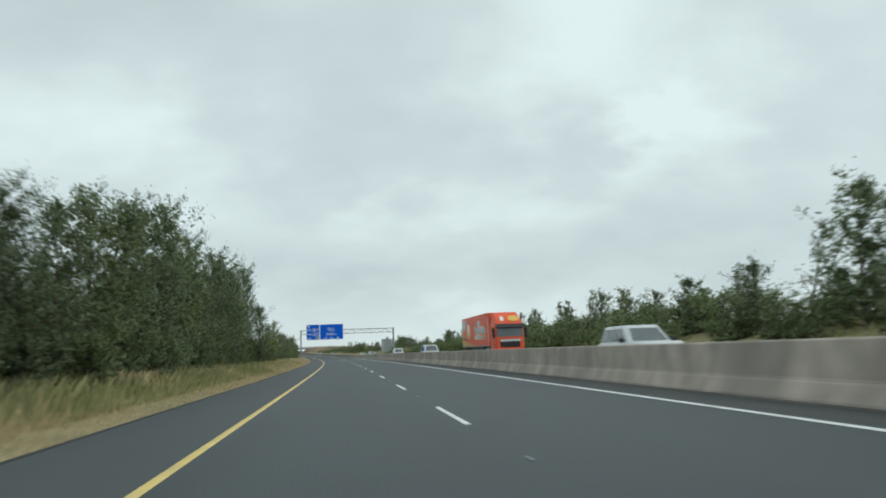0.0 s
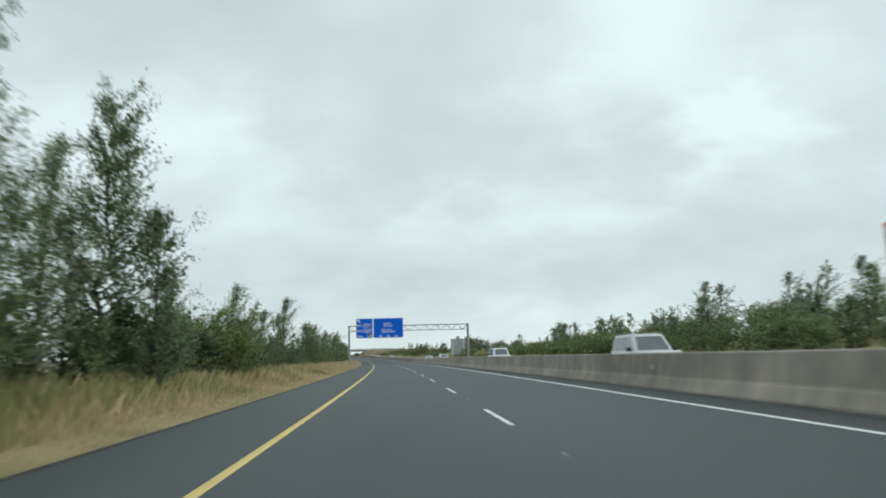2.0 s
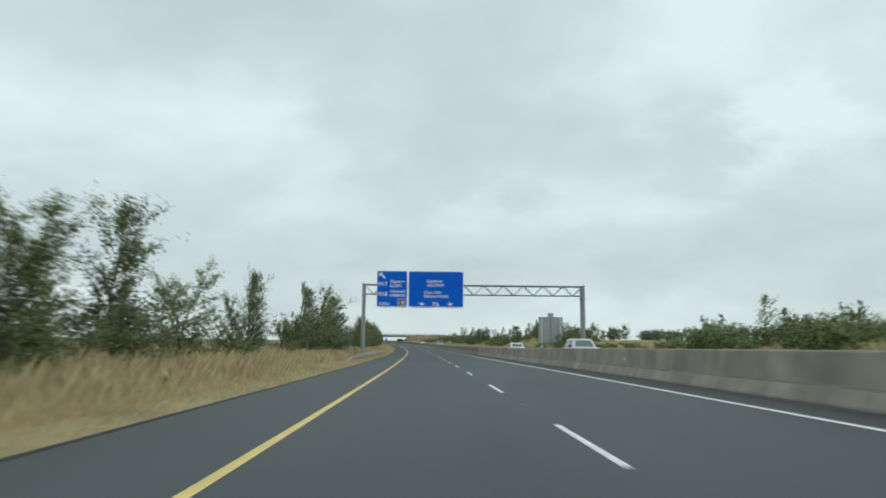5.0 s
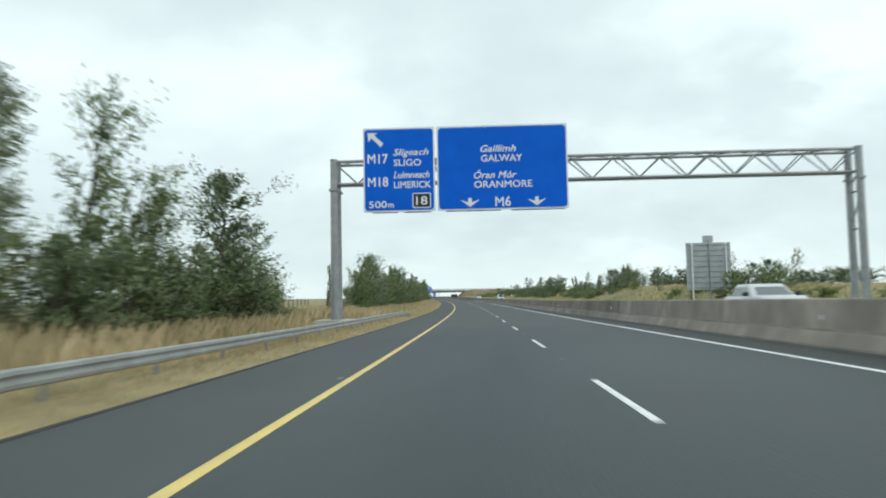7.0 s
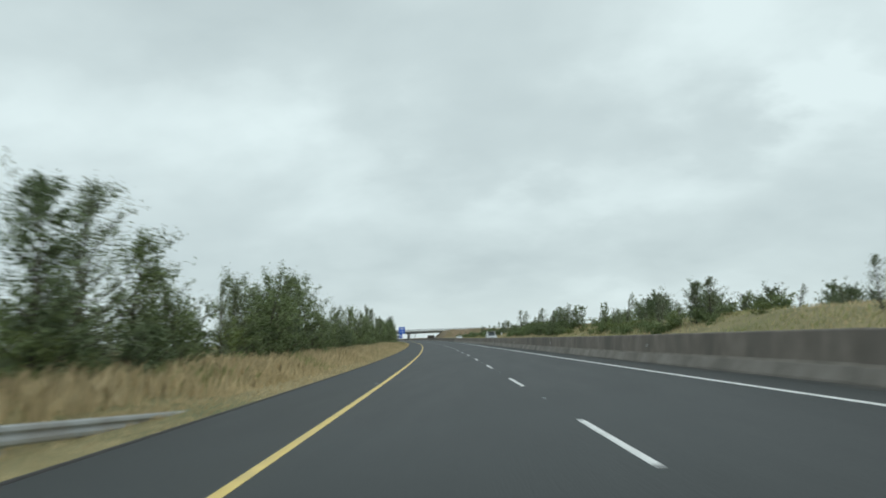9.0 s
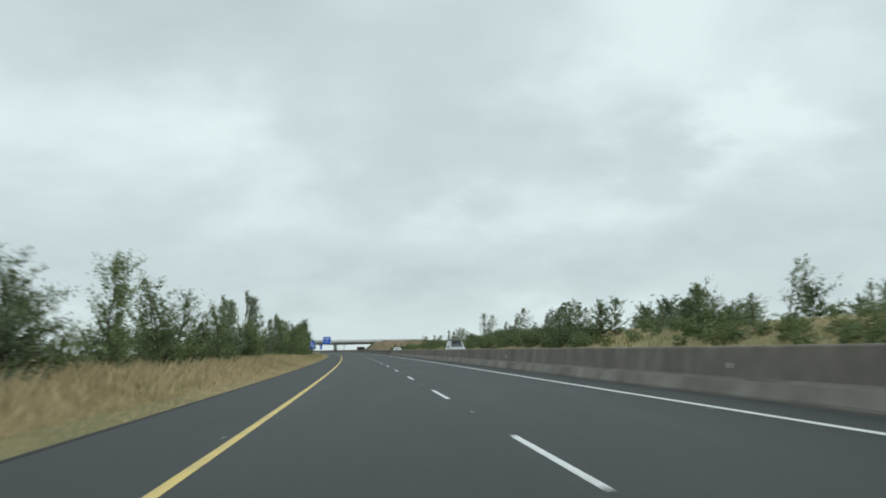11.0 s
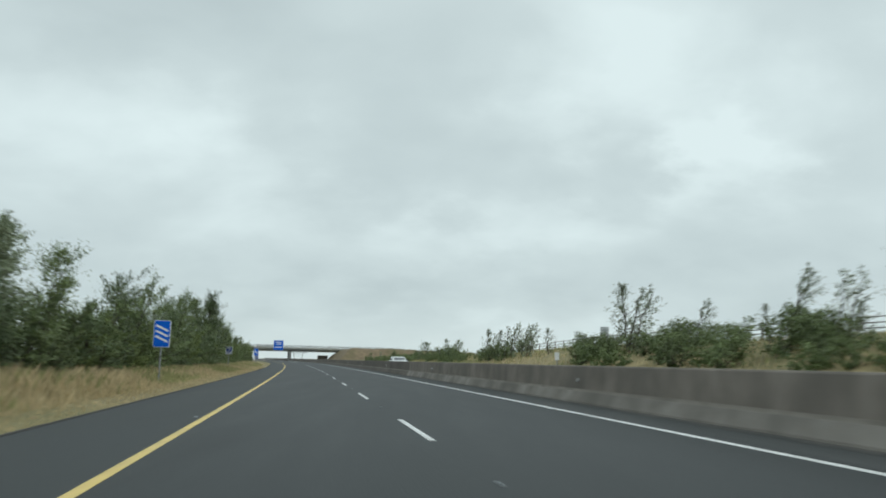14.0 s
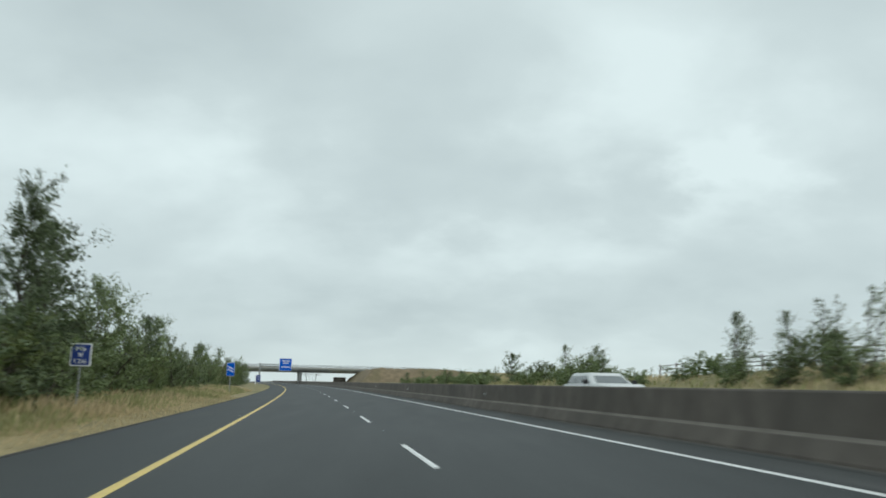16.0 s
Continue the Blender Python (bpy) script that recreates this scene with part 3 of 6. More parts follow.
def build_gantry():
    g = thing("sign_gantry", frame_at(268.4, 0), "grey steel lattice sign gantry spanning both carriageways", "gantry")
    lo, hi, half = 8.5, 9.82, 0.62
    for x, foot in ((-8.10, 0.32), (22.85, 0.95)):
        for y in (-half, half):
            post = part("post", Shape().tube((x, y, foot), (x, y, hi + 0.1), 0.235, 0.21, 14), GALVANISED, g, smooth=False)
            part("flange", Shape().tube((x, y, lo - 0.45), (x, y, lo - 0.33), 0.32, None, 14), GALVANISED, post)
            part("base_plate", Shape().tube((x, y, foot), (x, y, foot + 0.06), 0.36, None, 14), GALVANISED, post)
            part("post_cap", Shape().tube((x, y, hi + 0.08), (x, y, hi + 0.14), 0.24, None, 14), GALVANISED, post)
        for z in (5.15, 7.35):
            part("brace", Shape().tube((x, -half, z), (x, half, z), 0.06, None, 8), GALVANISED, g)
        part("brace", Shape().tube((x, -half, 7.35), (x, half, 5.15), 0.05, None, 8), GALVANISED, g)
    # the truss narrows towards its lower chords
    foot_half, n = 0.3, 22
    step = 30.95 / n
    for y, z, r in ((-half, hi, 0.095), (half, hi, 0.095), (-foot_half, lo, 0.085), (foot_half, lo, 0.085)):
        part("chord", Shape().tube((-8.10, y, z), (22.85, y, z), r, None, 10), GALVANISED, g)
    for i in range(n):
        x0, x1 = -8.10 + i * step, -8.10 + (i + 1) * step
        (ya, za), (yb, zb) = ((half, hi), (foot_half, lo)) if i % 2 == 0 else ((foot_half, lo), (half, hi))
        for side in (-1, 1):
            part("diagonal", Shape().tube((x0, side * ya, za), (x1, side * yb, zb), 0.048, None, 6), GALVANISED, g)
        turn_ = 1 if i % 2 else -1
        part("cross_brace", Shape().tube((x0, -half * turn_, hi), (x1, half * turn_, hi), 0.036, None, 6), GALVANISED, g)
        if i % 2:
            part("cross_brace", Shape().tube((x0, -foot_half, lo), (x0, foot_half, lo), 0.035, None, 6), GALVANISED, g)
    for x in (-8.10, 22.85):
        for y in (-half, half):
            part("seat_strut", Shape().tube((x, y, lo), (x, math.copysign(foot_half, y), lo), 0.07, None, 8), GALVANISED, g)
    for name, x0, x1 in (("junction_panel", -6.28, -2.0), ("destination_panel", -1.87, 5.87)):
        board = part(name, rounded_plate(x0, 6.68, x1, 11.74, -0.9, -0.84, 0.06), SIGN_WHITE, g, "white-bordered blue motorway sign panel")
        part("sign_face", rounded_plate(x0 + 0.09, 6.77, x1 - 0.09, 11.65, -0.915, -0.895, 0.2), SIGN_BLUE, board, "blue reflective face")
        for k in range(3):
            x = x0 + (x1 - x0) * (k + 0.5) / 3
            part("back_rail", Shape().box((x - 0.05, -0.84, 6.72), (x + 0.05, -0.7, 11.6)), GALVANISED, board)
        part("lighting_trough", Shape().box((x0 + 0.5, -0.9, 6.62), (x0 + (x1 - x0) * 0.48, -0.78, 6.665), 0.01), DARK_METAL, board, "dark lighting trough")
        part("lighting_trough", Shape().box((x0 + (x1 - x0) * 0.56, -0.9, 6.62), (x1 - 0.25, -0.78, 6.665), 0.01), DARK_METAL, board, "dark lighting trough")
        y = -0.921
        if name == "junction_panel":
            top, x = 11.74, x0

            def put(text, px, base, width, cap, italic=False):
                lettering(text, x + px, top - base, width, cap, board, y, None, italic)
            put("M17", 0.28, 2.12, 1.2, 0.53)
            put("Sligeach", 1.82, 1.68, 2.1, 0.38, True)
            put("SLIGO", 1.84, 2.31, 1.62, 0.38)
            put("M18", 0.28, 3.52, 1.2, 0.53)
            put("Luimneach", 1.82, 3.04, 2.14, 0.38, True)
            put("LIMERICK", 1.84, 3.64, 2.17, 0.38)
            put("500", 0.33, 4.8, 1.06, 0.38)
            put("m", 1.48, 4.8, 0.32, 0.34)
            # arrow up to the left, junction number in a black box
            ax, az = x + 0.28, top - 0.28
            part("arrow", flat_shape([(ax, az), (ax + 0.56, az - 0.02), (ax + 0.42, az - 0.17), (ax + 0.95, az - 0.66), (ax + 0.78, az - 0.86), (ax + 0.24, az - 0.33), (ax + 0.05, az - 0.55)], -0.917), SIGN_WHITE, board, "white arrow")
            part("number_box", rounded_plate(x + 2.92, top - 4.86, x + 4.02, top - 3.96, -0.924, -0.914, 0.09), SIGN_WHITE, board, "white box edge")
            part("number_face", rounded_plate(x + 2.98, top - 4.80, x + 3.96, top - 4.02, -0.930, -0.922, 0.06), SIGN_BLACK, board, "black box")
            lettering("18", x + 3.14, top - 4.66, 0.66, 0.48, board, -0.936)
        else:
            top, x = 11.74, x0

            def put(text, px, base, width, cap, italic=False):
                lettering(text, x + px, top - base, width, cap, board, y, None, italic)
            put("Gaillimh", 2.6, 1.60, 2.1, 0.39, True)
            put("GALWAY", 2.63, 2.18, 2.42, 0.39)
            put("\u00d3ran M\u00f3r", 2.18, 3.18, 2.52, 0.39, True)
            put("ORANMORE", 2.19, 3.74, 3.42, 0.39)
            put("M6", 3.42, 4.86, 0.9, 0.54)
            for px in (1.92, 5.86):
                part("arrow", flat_shape(down_arrow(x + px, top - 4.88, 0.6), -0.917), SIGN_WHITE, board, "white lane arrow")
    base = thing("gantry_plinth", frame_at(268.4, 0), "pale concrete plinth under the gantry posts", "plinth")
    part("plinth_block", Shape().box((-9.15, -1.5, -0.5), (-6.75, 1.5, 0.36), 0.04), PALE_CONCRETE, base)
    base = thing("gantry_plinth", frame_at(268.4, 0), "pale concrete plinth under the far gantry posts", "plinth")
    part("plinth_block", Shape().box((21.6, -1.5, 0.1), (23.9, 1.5, 0.98), 0.04), PALE_CONCRETE, base)


build_gantry()


# ---- steel safety rail on the verge ----
def build_safety_rail():
    rail = thing("safety_rail", Matrix(), "galvanised steel corrugated safety rail on posts in the verge", "crash barrier")
    prof = [(0.0, 0.0), (0.05, 0.03), (0.06, 0.09), (0.01, 0.13), (0.0, 0.155), (0.01, 0.18), (0.06, 0.22), (0.05, 0.28), (0.0, 0.31), (-0.012, 0.31), (0.036, 0.275), (0.046, 0.225), (-0.006, 0.17), (-0.006, 0.14), (0.046, 0.085), (0.036, 0.035), (-0.012, 0.0)]
    s = np.concatenate([np.arange(222, 234, 1.0), np.arange(234, 292, 4.0), np.arange(292, 302.1, 1.0)])
    h = np.interp(s, [222, 226, 234, 290, 294, 302], [-0.25, -0.1, 0.34, 0.34, 0.27, -0.24])
    u = np.interp(s, [222, 234, 290, 302], [-6.75, -6.3, -6.25, -6.05])
    rings = [[spot(si, ui + x, hi + z).tolist() for x, z in prof] for si, ui, hi in zip(s, u, h)]
    part("rail_beam", Shape().loft(rings), RAIL_STEEL, rail)
    for k in range(231, 296, 4):
        hi, ui = float(np.interp(k, s, h)), float(np.interp(k, s, u)) - 0.06
        m = frame_at(k, ui, 0)
        part("rail_post", Shape().box((-0.06, -0.05, -0.4), (0.0, 0.05, hi + 0.27)), GALVANISED, rail, m=m)


build_safety_rail()


# ---- signs on posts ----
def marker_sign(s, u, width, height, foot, bars, label):
    """Blue marker with slanted white bars, or with letters."""
    g = thing("countdown_sign" if bars else "route_marker_sign", frame_at(s, u, 0, 0, True), label, "road sign", "verge signs")
    part("post", Shape().tube((0, 0.05, -0.3), (0, 0.05, foot + height * 0.9), 0.038, None, 8), GALVANISED, g)
    board = road_sign("sign_panel", -width / 2, foot, width / 2, foot + height, g, 0.024 if bars else 0.05, 0.05, None if bars else SIGN_NAVY)
    if bars:
        for i in range(bars):
            z = foot + height * (0.51 - (i - (bars - 1) / 2) * 0.20)
            w = width * 0.37
            part("white_bar", flat_shape([(-w, z + 0.19), (-w, z + 0.08), (w, z - 0.19), (w, z - 0.08)], -0.009), SIGN_WHITE, board, "slanted white bar")
    else:
        lettering("M6", -0.17, foot + height * 0.67, 0.34, 0.16, board, -0.014)
        lettering("W", -0.09, foot + height * 0.41, 0.18, 0.15, board, -0.014)
        lettering("126", -0.21, foot + height * 0.13, 0.42, 0.16, board, -0.014)
    return g


marker_sign(475.0, -7.05, 0.78, 1.33, 1.76, 3, "blue countdown sign with three slanted white bars on a grey post")
marker_sign(575.0, -7.3, 0.78, 1.33, 1.70, 2, "blue countdown sign with two slanted white bars on a grey post")
marker_sign(527.0, -8.4, 0.74, 0.86, 1.63, 0, "small navy blue route marker sign with a white border")


def big_sign_back():
    g = thing("direction_sign", frame_at(299.4, 24.1, 0, 0, False), "large direction sign seen from behind, grey ribbed back on posts", "road sign")
    board = part("sign_panel", Shape().box((-2.25, 0.0, 1.35), (2.2, 0.05, 6.12), 0.01), SIGN_BACK, g)
    part("tab_panel", Shape().box((-0.55, 0.0, 6.14), (0.5, 0.05, 6.85), 0.01), SIGN_BACK, g)
    for i in range(9):
        z = 1.55 + i * 0.54
        part("rib", Shape().box((-2.22, -0.06, z), (2.17, 0.0, z + 0.06)), GALVANISED, board)
    for x in (-1.7, 0.0, 1.7):
        part("post", Shape().tube((x, -0.12, 0.2), (x, -0.12, 6.3 if x == 0 else 6.1), 0.07, None, 8), SIGN_WHITE if x else GALVANISED, g)
    return g


big_sign_back()


def small_sign_back():
    g = thing("slip_road_sign", frame_at(510, 31.2, 0, 0, True), "slip road countdown sign seen from behind, grey with rails", "road sign")
    board = part("sign_panel", Shape().box((-0.47, 0, 0.75), (0.47, 0.03, 2.1), 0.01), SIGN_BACK, g)
    for z in (0.95, 1.25, 1.55, 1.85):
        part("rib", Shape().box((-0.45, -0.04, z), (0.45, 0, z + 0.05)), SIGN_WHITE, board)
    part("post", Shape().tube((0, -0.07, -0.3), (0, -0.07, 2.0), 0.04, None, 8), GALVANISED, g)
    g = thing("delineator_post", frame_at(498, 21.6, 0, 0, True), "white marker post with a plate beside the far shoulder", "marker post")
    part("post", Shape().tube((0, 0, -0.2), (0, 0, 1.0), 0.04, None, 8), GALVANISED, g)
    part("plate", Shape().box((-0.2, -0.03, 0.9), (0.2, 0.0, 1.55), 0.01), SIGN_WHITE, g)


small_sign_back()


def cantilever_sign():
    g = thing("cantilever_sign", frame_at(753.0, 0), "blue sign on a grey cantilever arm over the carriageway", "gantry")
    part("post", Shape().tube((-7.4, 0, -0.8), (-7.4, 0, 6.9), 0.28, 0.22, 10), GALVANISED, g)
    for z in (6.6, 5.9):
        part("arm", Shape().tube((-7.4, 0, z), (1.5, 0, z), 0.14, None, 8), GALVANISED, g)
    board = part("sign_panel", rounded_plate(-1.1, 4.5, 2.9, 8.6, -0.35, -0.3, 0.1), SIGN_WHITE, g)
    part("sign_face", rounded_plate(-1.0, 4.6, 2.8, 8.5, -0.37, -0.345, 0.15), SIGN_BLUE, board)
    for z, w in ((7.6, 2.6), (6.9, 2.0), (5.6, 2.8)):
        part("writing_bar", flat_shape([(0.9 - w / 2, z), (0.9 + w / 2, z), (0.9 + w / 2, z + 0.32), (0.9 - w / 2, z + 0.32)], -0.372), SIGN_WHITE, board, "white bar of writing")
    # a small sign on the verge below the arm
    g = thing("verge_sign", frame_at(748.0, -8.0, 0, 0, True), "narrow navy verge sign on a white post near the bridge", "road sign")
    part("sign_panel", rounded_plate(-0.45, 0.75, 0.9, 2.9, 0, 0.05, 0.08), SIGN_NAVY, g)
    part("post", Shape().tube((-0.6, 0.1, -0.5), (-0.6, 0.1, 3.2), 0.11, None, 8), SIGN_WHITE, g)
    for z in (1.5, 2.2):
        part("writing_bar", flat_shape([(-0.2, z), (0.5, z), (0.5, z + 0.22), (-0.2, z + 0.22)], -0.003), SIGN_WHITE, g)


cantilever_sign()


# ---- the overbridge ----
def build_bridge():
    b = thing("overbridge", frame_at(780.0, 0), "grey concrete road bridge on a central pier over the motorway", "bridge")
    tilt = -0.002
    deck = []
    for x in (-60, -20, 8, 24, 60):
        z = 4.65 + tilt * (x - 8)
        deck.append([(x, -4.5, z + 0.9), (x, -4.1, z + 0.35), (x, -3.0, z - 0.25), (x, 3.0, z - 0.25), (x, 4.1, z + 0.35), (x, 4.5, z + 0.9), (x, 4.5, z + 1.15), (x, -4.5, z + 1.15)])
    part("deck", Shape().loft(deck), BRIDGE_CONCRETE, b)
    for y in (-4.5, 4.3):
        part("parapet_beam", Shape().loft([[(x, y, 5.8 + tilt * (x - 8)), (x, y + 0.25, 5.8 + tilt * (x - 8)), (x, y + 0.25, 6.1 + tilt * (x - 8)), (x, y, 6.1 + tilt * (x - 8))] for x in (-60, 8, 60)]), PALE_CONCRETE, b)
        for z in (0.3, 0.6, 0.9):
            part("parapet_rail", Shape().tube((-60, y + 0.1, 6.1 + z + tilt * -68), (60, y + 0.1, 6.1 + z + tilt * 52), 0.05, None, 6), GALVANISED, b)
        for x in range(-58, 60, 4):
            part("parapet_post", Shape().box((x - 0.05, y + 0.05, 6.05 + tilt * (x - 8)), (x + 0.05, y + 0.15, 7.05 + tilt * (x - 8))), GALVANISED, b)
    part("pier", Shape().box((7.1, -3.0, -1.2), (8.3, 3.0, 4.4), 0.2), BRIDGE_CONCRETE, b)
    part("pier_cap", Shape().box((6.9, -3.4, 4.05), (8.5, 3.4, 4.42), 0.1), BRIDGE_CONCRETE, b)
    part("abutment", Shape().box((30.0, -4.4, -1.2), (34, 4.4, 4.4), 0.1), BRIDGE_CONCRETE, b, "dark grey concrete abutment")
    # plain dark block below the deck, of no known use
    part("wing_wall", Shape().box((20.8, 2.0, -1.2), (25.2, 4.4, 2.9), 0.06), DARK_CONCRETE, b, "low dark block below the bridge deck")
    part("abutment", Shape().box((-20, -4.4, -1.5), (-13.5, 4.4, 4.4), 0.1), BRIDGE_CONCRETE, b)


build_bridge()


def mound(name, s, u, length, width, height, mat, label, seed):
    """A heap of earth with rough slopes."""
    rng = np.random.default_rng(seed)
    n = 26
    v, f = [], []
    for j in range(n):
        for i in range(n):
            a, b = i / (n - 1) * 2 - 1, j / (n - 1) * 2 - 1
            top = np.clip(2.0 * (1 - max(abs(a) ** 2.2, abs(b) ** 2.0)), 0, 1)
            v.append((a * width / 2, b * length / 2, height * top * (1 + 0.07 * noise.noise(Vector((a * 3, b * 3, seed)))) + (rng.normal(0, 0.1) + 0.35 * noise.noise(Vector((a * 9, b * 9, seed)))) * (0 < top) - 0.4))
    for j in range(n - 1):
        for i in range(n - 1):
            k = j * n + i
            f.append((k, k + 1, k + 1 + n, k + n))
    ob = new(name, Shape().add(v, f).mesh(name, mat, True))
    ob.matrix_basis = frame_at(s, u, 0, 0, True)
    return tagged(ob, label, "mound", kind="structure")


mound("earth_mound", 765, 45, 46, 40, 5.0, EARTH, "bare orange earth embankment beside the bridge", 3)
mound("bridge_embankment", 790, -34, 44, 44, 5.4, GROUND, "grassy embankment carrying the bridge road", 5)
mound("slip_embankment", 815, 75, 60, 70, 5.2, GROUND, "grassy embankment behind the bridge", 6)


def build_pylon():
    p = thing("pylon", frame_at(1040, 51, -2.0), "distant grey steel pylon with a wide crossarm", "pylon")
    # two splayed masts under one long crossarm
    for sx in (-1, 1):
        for sy in (-1, 1):
            part("leg", Shape().tube((2.6 * sx, 1.6 * sy, 0), (3.9 * sx, 0.5 * sy, 7.6), 0.13, None, 5), GALVANISED, p)
        part("peak", Shape().tube((3.9 * sx, 0, 7.6), (4.5 * sx, 0, 9.0), 0.1, None, 5), GALVANISED, p)
        for z in range(0, 6, 2):
            x0, x1 = (2.6 + 0.17 * z) * sx, (2.6 + 0.17 * (z + 2)) * sx
            k0, k1 = 1.6 - 0.145 * z, 1.6 - 0.145 * (z + 2)
            part("brace", Shape().tube((x0, -k0, z), (x1, k1, z + 2), 0.06, None, 4), GALVANISED, p)
    for z in (7.1, 7.8):
        part("arm", Shape().tube((-7.4, 0, z), (7.4, 0, z), 0.12, None, 5), GALVANISED, p)
    for x in range(-7, 7, 2):
        part("brace", Shape().tube((x, 0, 7.1), (x + 1, 0, 7.8), 0.06, None, 4), GALVANISED, p)
    part("brace", Shape().tube((-3.0, 0, 2.4), (3.6, 0, 7.0), 0.07, None, 4), GALVANISED, p)
    part("brace", Shape().tube((3.0, 0, 2.4), (-3.6, 0, 7.0), 0.07, None, 4), GALVANISED, p)


build_pylon()


# ---- timber fences ----
def build_fence(name, s0, s1, u0, u1, label, gap=3.0):
    g = thing(name, Matrix(), label, "fence")
    count = int(abs(s1 - s0) / gap)
    rng = random.Random(int(s0))
    pts = []
    for i in range(count + 1):
        f = i / count
        s, u = s0 + (s1 - s0) * f, u0 + (u1 - u0) * f
        pts.append(Vector(on_ground(s, u).tolist()))
        part("post", Shape().box((-0.05, -0.05, -0.4), (0.05, 0.05, 1.2 + rng.uniform(-0.04, 0.05))), WOOD, g, m=Matrix.Translation(pts[-1]) @ Matrix.Rotation(rng.uniform(-0.05, 0.05), 4, "X"))
    for h in (0.45, 0.75, 1.08):
        for a, b in zip(pts, pts[1:]):
            part("rail", Shape().tube(a + Vector((0, 0, h)), b + Vector((0, 0, h)), 0.032, None, 4), WOOD, g)


build_fence("timber_fence", 205, 345, -24, -26, "weathered timber post and rail fence behind the verge")
build_fence("timber_fence", 462, 560, 31.6, 31.6, "weathered timber post and rail fence along the slip road")


# ---- road studs and barrier reflectors ----
def build_studs():
    stud = Shape().box((-0.035, -0.03, 0.0), (0.035, 0.03, 0.014), 0.005).mesh("road_stud", SIGN_BACK)
    for u, first in ((YELLOW_U - 0.22, 27.47 - 30), (DASH_U, 27.47 - 28), (WHITE_U - 0.2, 27.47 - 30)):
        s = first
        while s < 560:
            ob = new("road_stud", stud)
            ob.matrix_basis = frame_at(s, u, 0.003)
            tagged(ob, "small pale reflective road stud set in asphalt", "road stud", "road studs")
            s += 24 if u > 3 or u < 0 else 12
    plate = Shape().box((-0.02, -0.04, 0.0), (0.0, 0.04, 0.11), 0.006).mesh("reflector", SIGN_WHITE)
    for s in np.arange(24.0, 600, 24.0):
        ob = new("barrier_reflector", plate)
        ob.matrix_basis = frame_at(float(s), 7.47, 0.55)
        tagged(ob, "small white reflector fixed to the concrete barrier", "reflector", "barrier reflectors")


build_studs()


# ---- vehicles of the opposite carriageway ----
def paint(name, colour):
    return material(name, [tuple(c * 0.94 for c in colour), colour], 0.8, 0.3, metal=0.0, coat=0.5)


SILVER, PALE_SILVER, VAN_WHITE = paint("silver_car_paint", (0.56, 0.59, 0.61)), paint("pale_silver_paint", (0.62, 0.65, 0.66)), paint("white_van_paint", (0.72, 0.74, 0.74))
LORRY_RED = material("lorry_red", [(0.86, 0.135, 0.06), (0.92, 0.15, 0.07)], 0.8, 0.45, shine=0.25)
LORRY_YELLOW, LORRY_DARK, LORRY_GREEN = paint("lorry_yellow", (0.86, 0.52, 0.10)), paint("lorry_dark_lettering", (0.085, 0.062, 0.022)), paint("lorry_grey_green", (0.085, 0.10, 0.075))

LORRY_PALE, LORRY_SEAM = paint("lorry_pale_edge", (0.74, 0.52, 0.30)), paint("lorry_seam", (0.55, 0.075, 0.035))


def wheel(parent, x, y, r, width=0.22):
    w = part("wheel", Shape().tube((x - width / 2, y, r), (x + width / 2, y, r), r * 0.72, None, 16), GALVANISED, parent, "grey wheel")
    rings = []
    for dx, k in ((-0.5, 0.72), (-0.5, 0.94), (-0.35, 1.0), (0.35, 1.0), (0.5, 0.94), (0.5, 0.72)):
        rings.append([(x + dx * width, y + r * k * math.cos(2 * math.pi * i / 20), r + r * k * math.sin(2 * math.pi * i / 20)) for i in range(20)])
    part("tyre", Shape().loft(rings, caps=False), RUBBER, w)
    return w


def rounded_ring(x, y0, y1, z, corner):
    """Level ring of a car's shell, symmetric about x = 0."""
    c = corner
    return [(-x + c, y0, z), (x - c, y0, z), (x - c * 0.3, y0 + c * 0.3, z), (x, y0 + c, z), (x, y1 - c, z), (x - c * 0.3, y1 - c * 0.3, z), (x - c, y1, z), (-x + c, y1, z),
            (-x + c * 0.3, y1 - c * 0.3, z), (-x, y1 - c, z), (-x, y0 + c, z), (-x + c * 0.3, y0 + c * 0.3, z)]


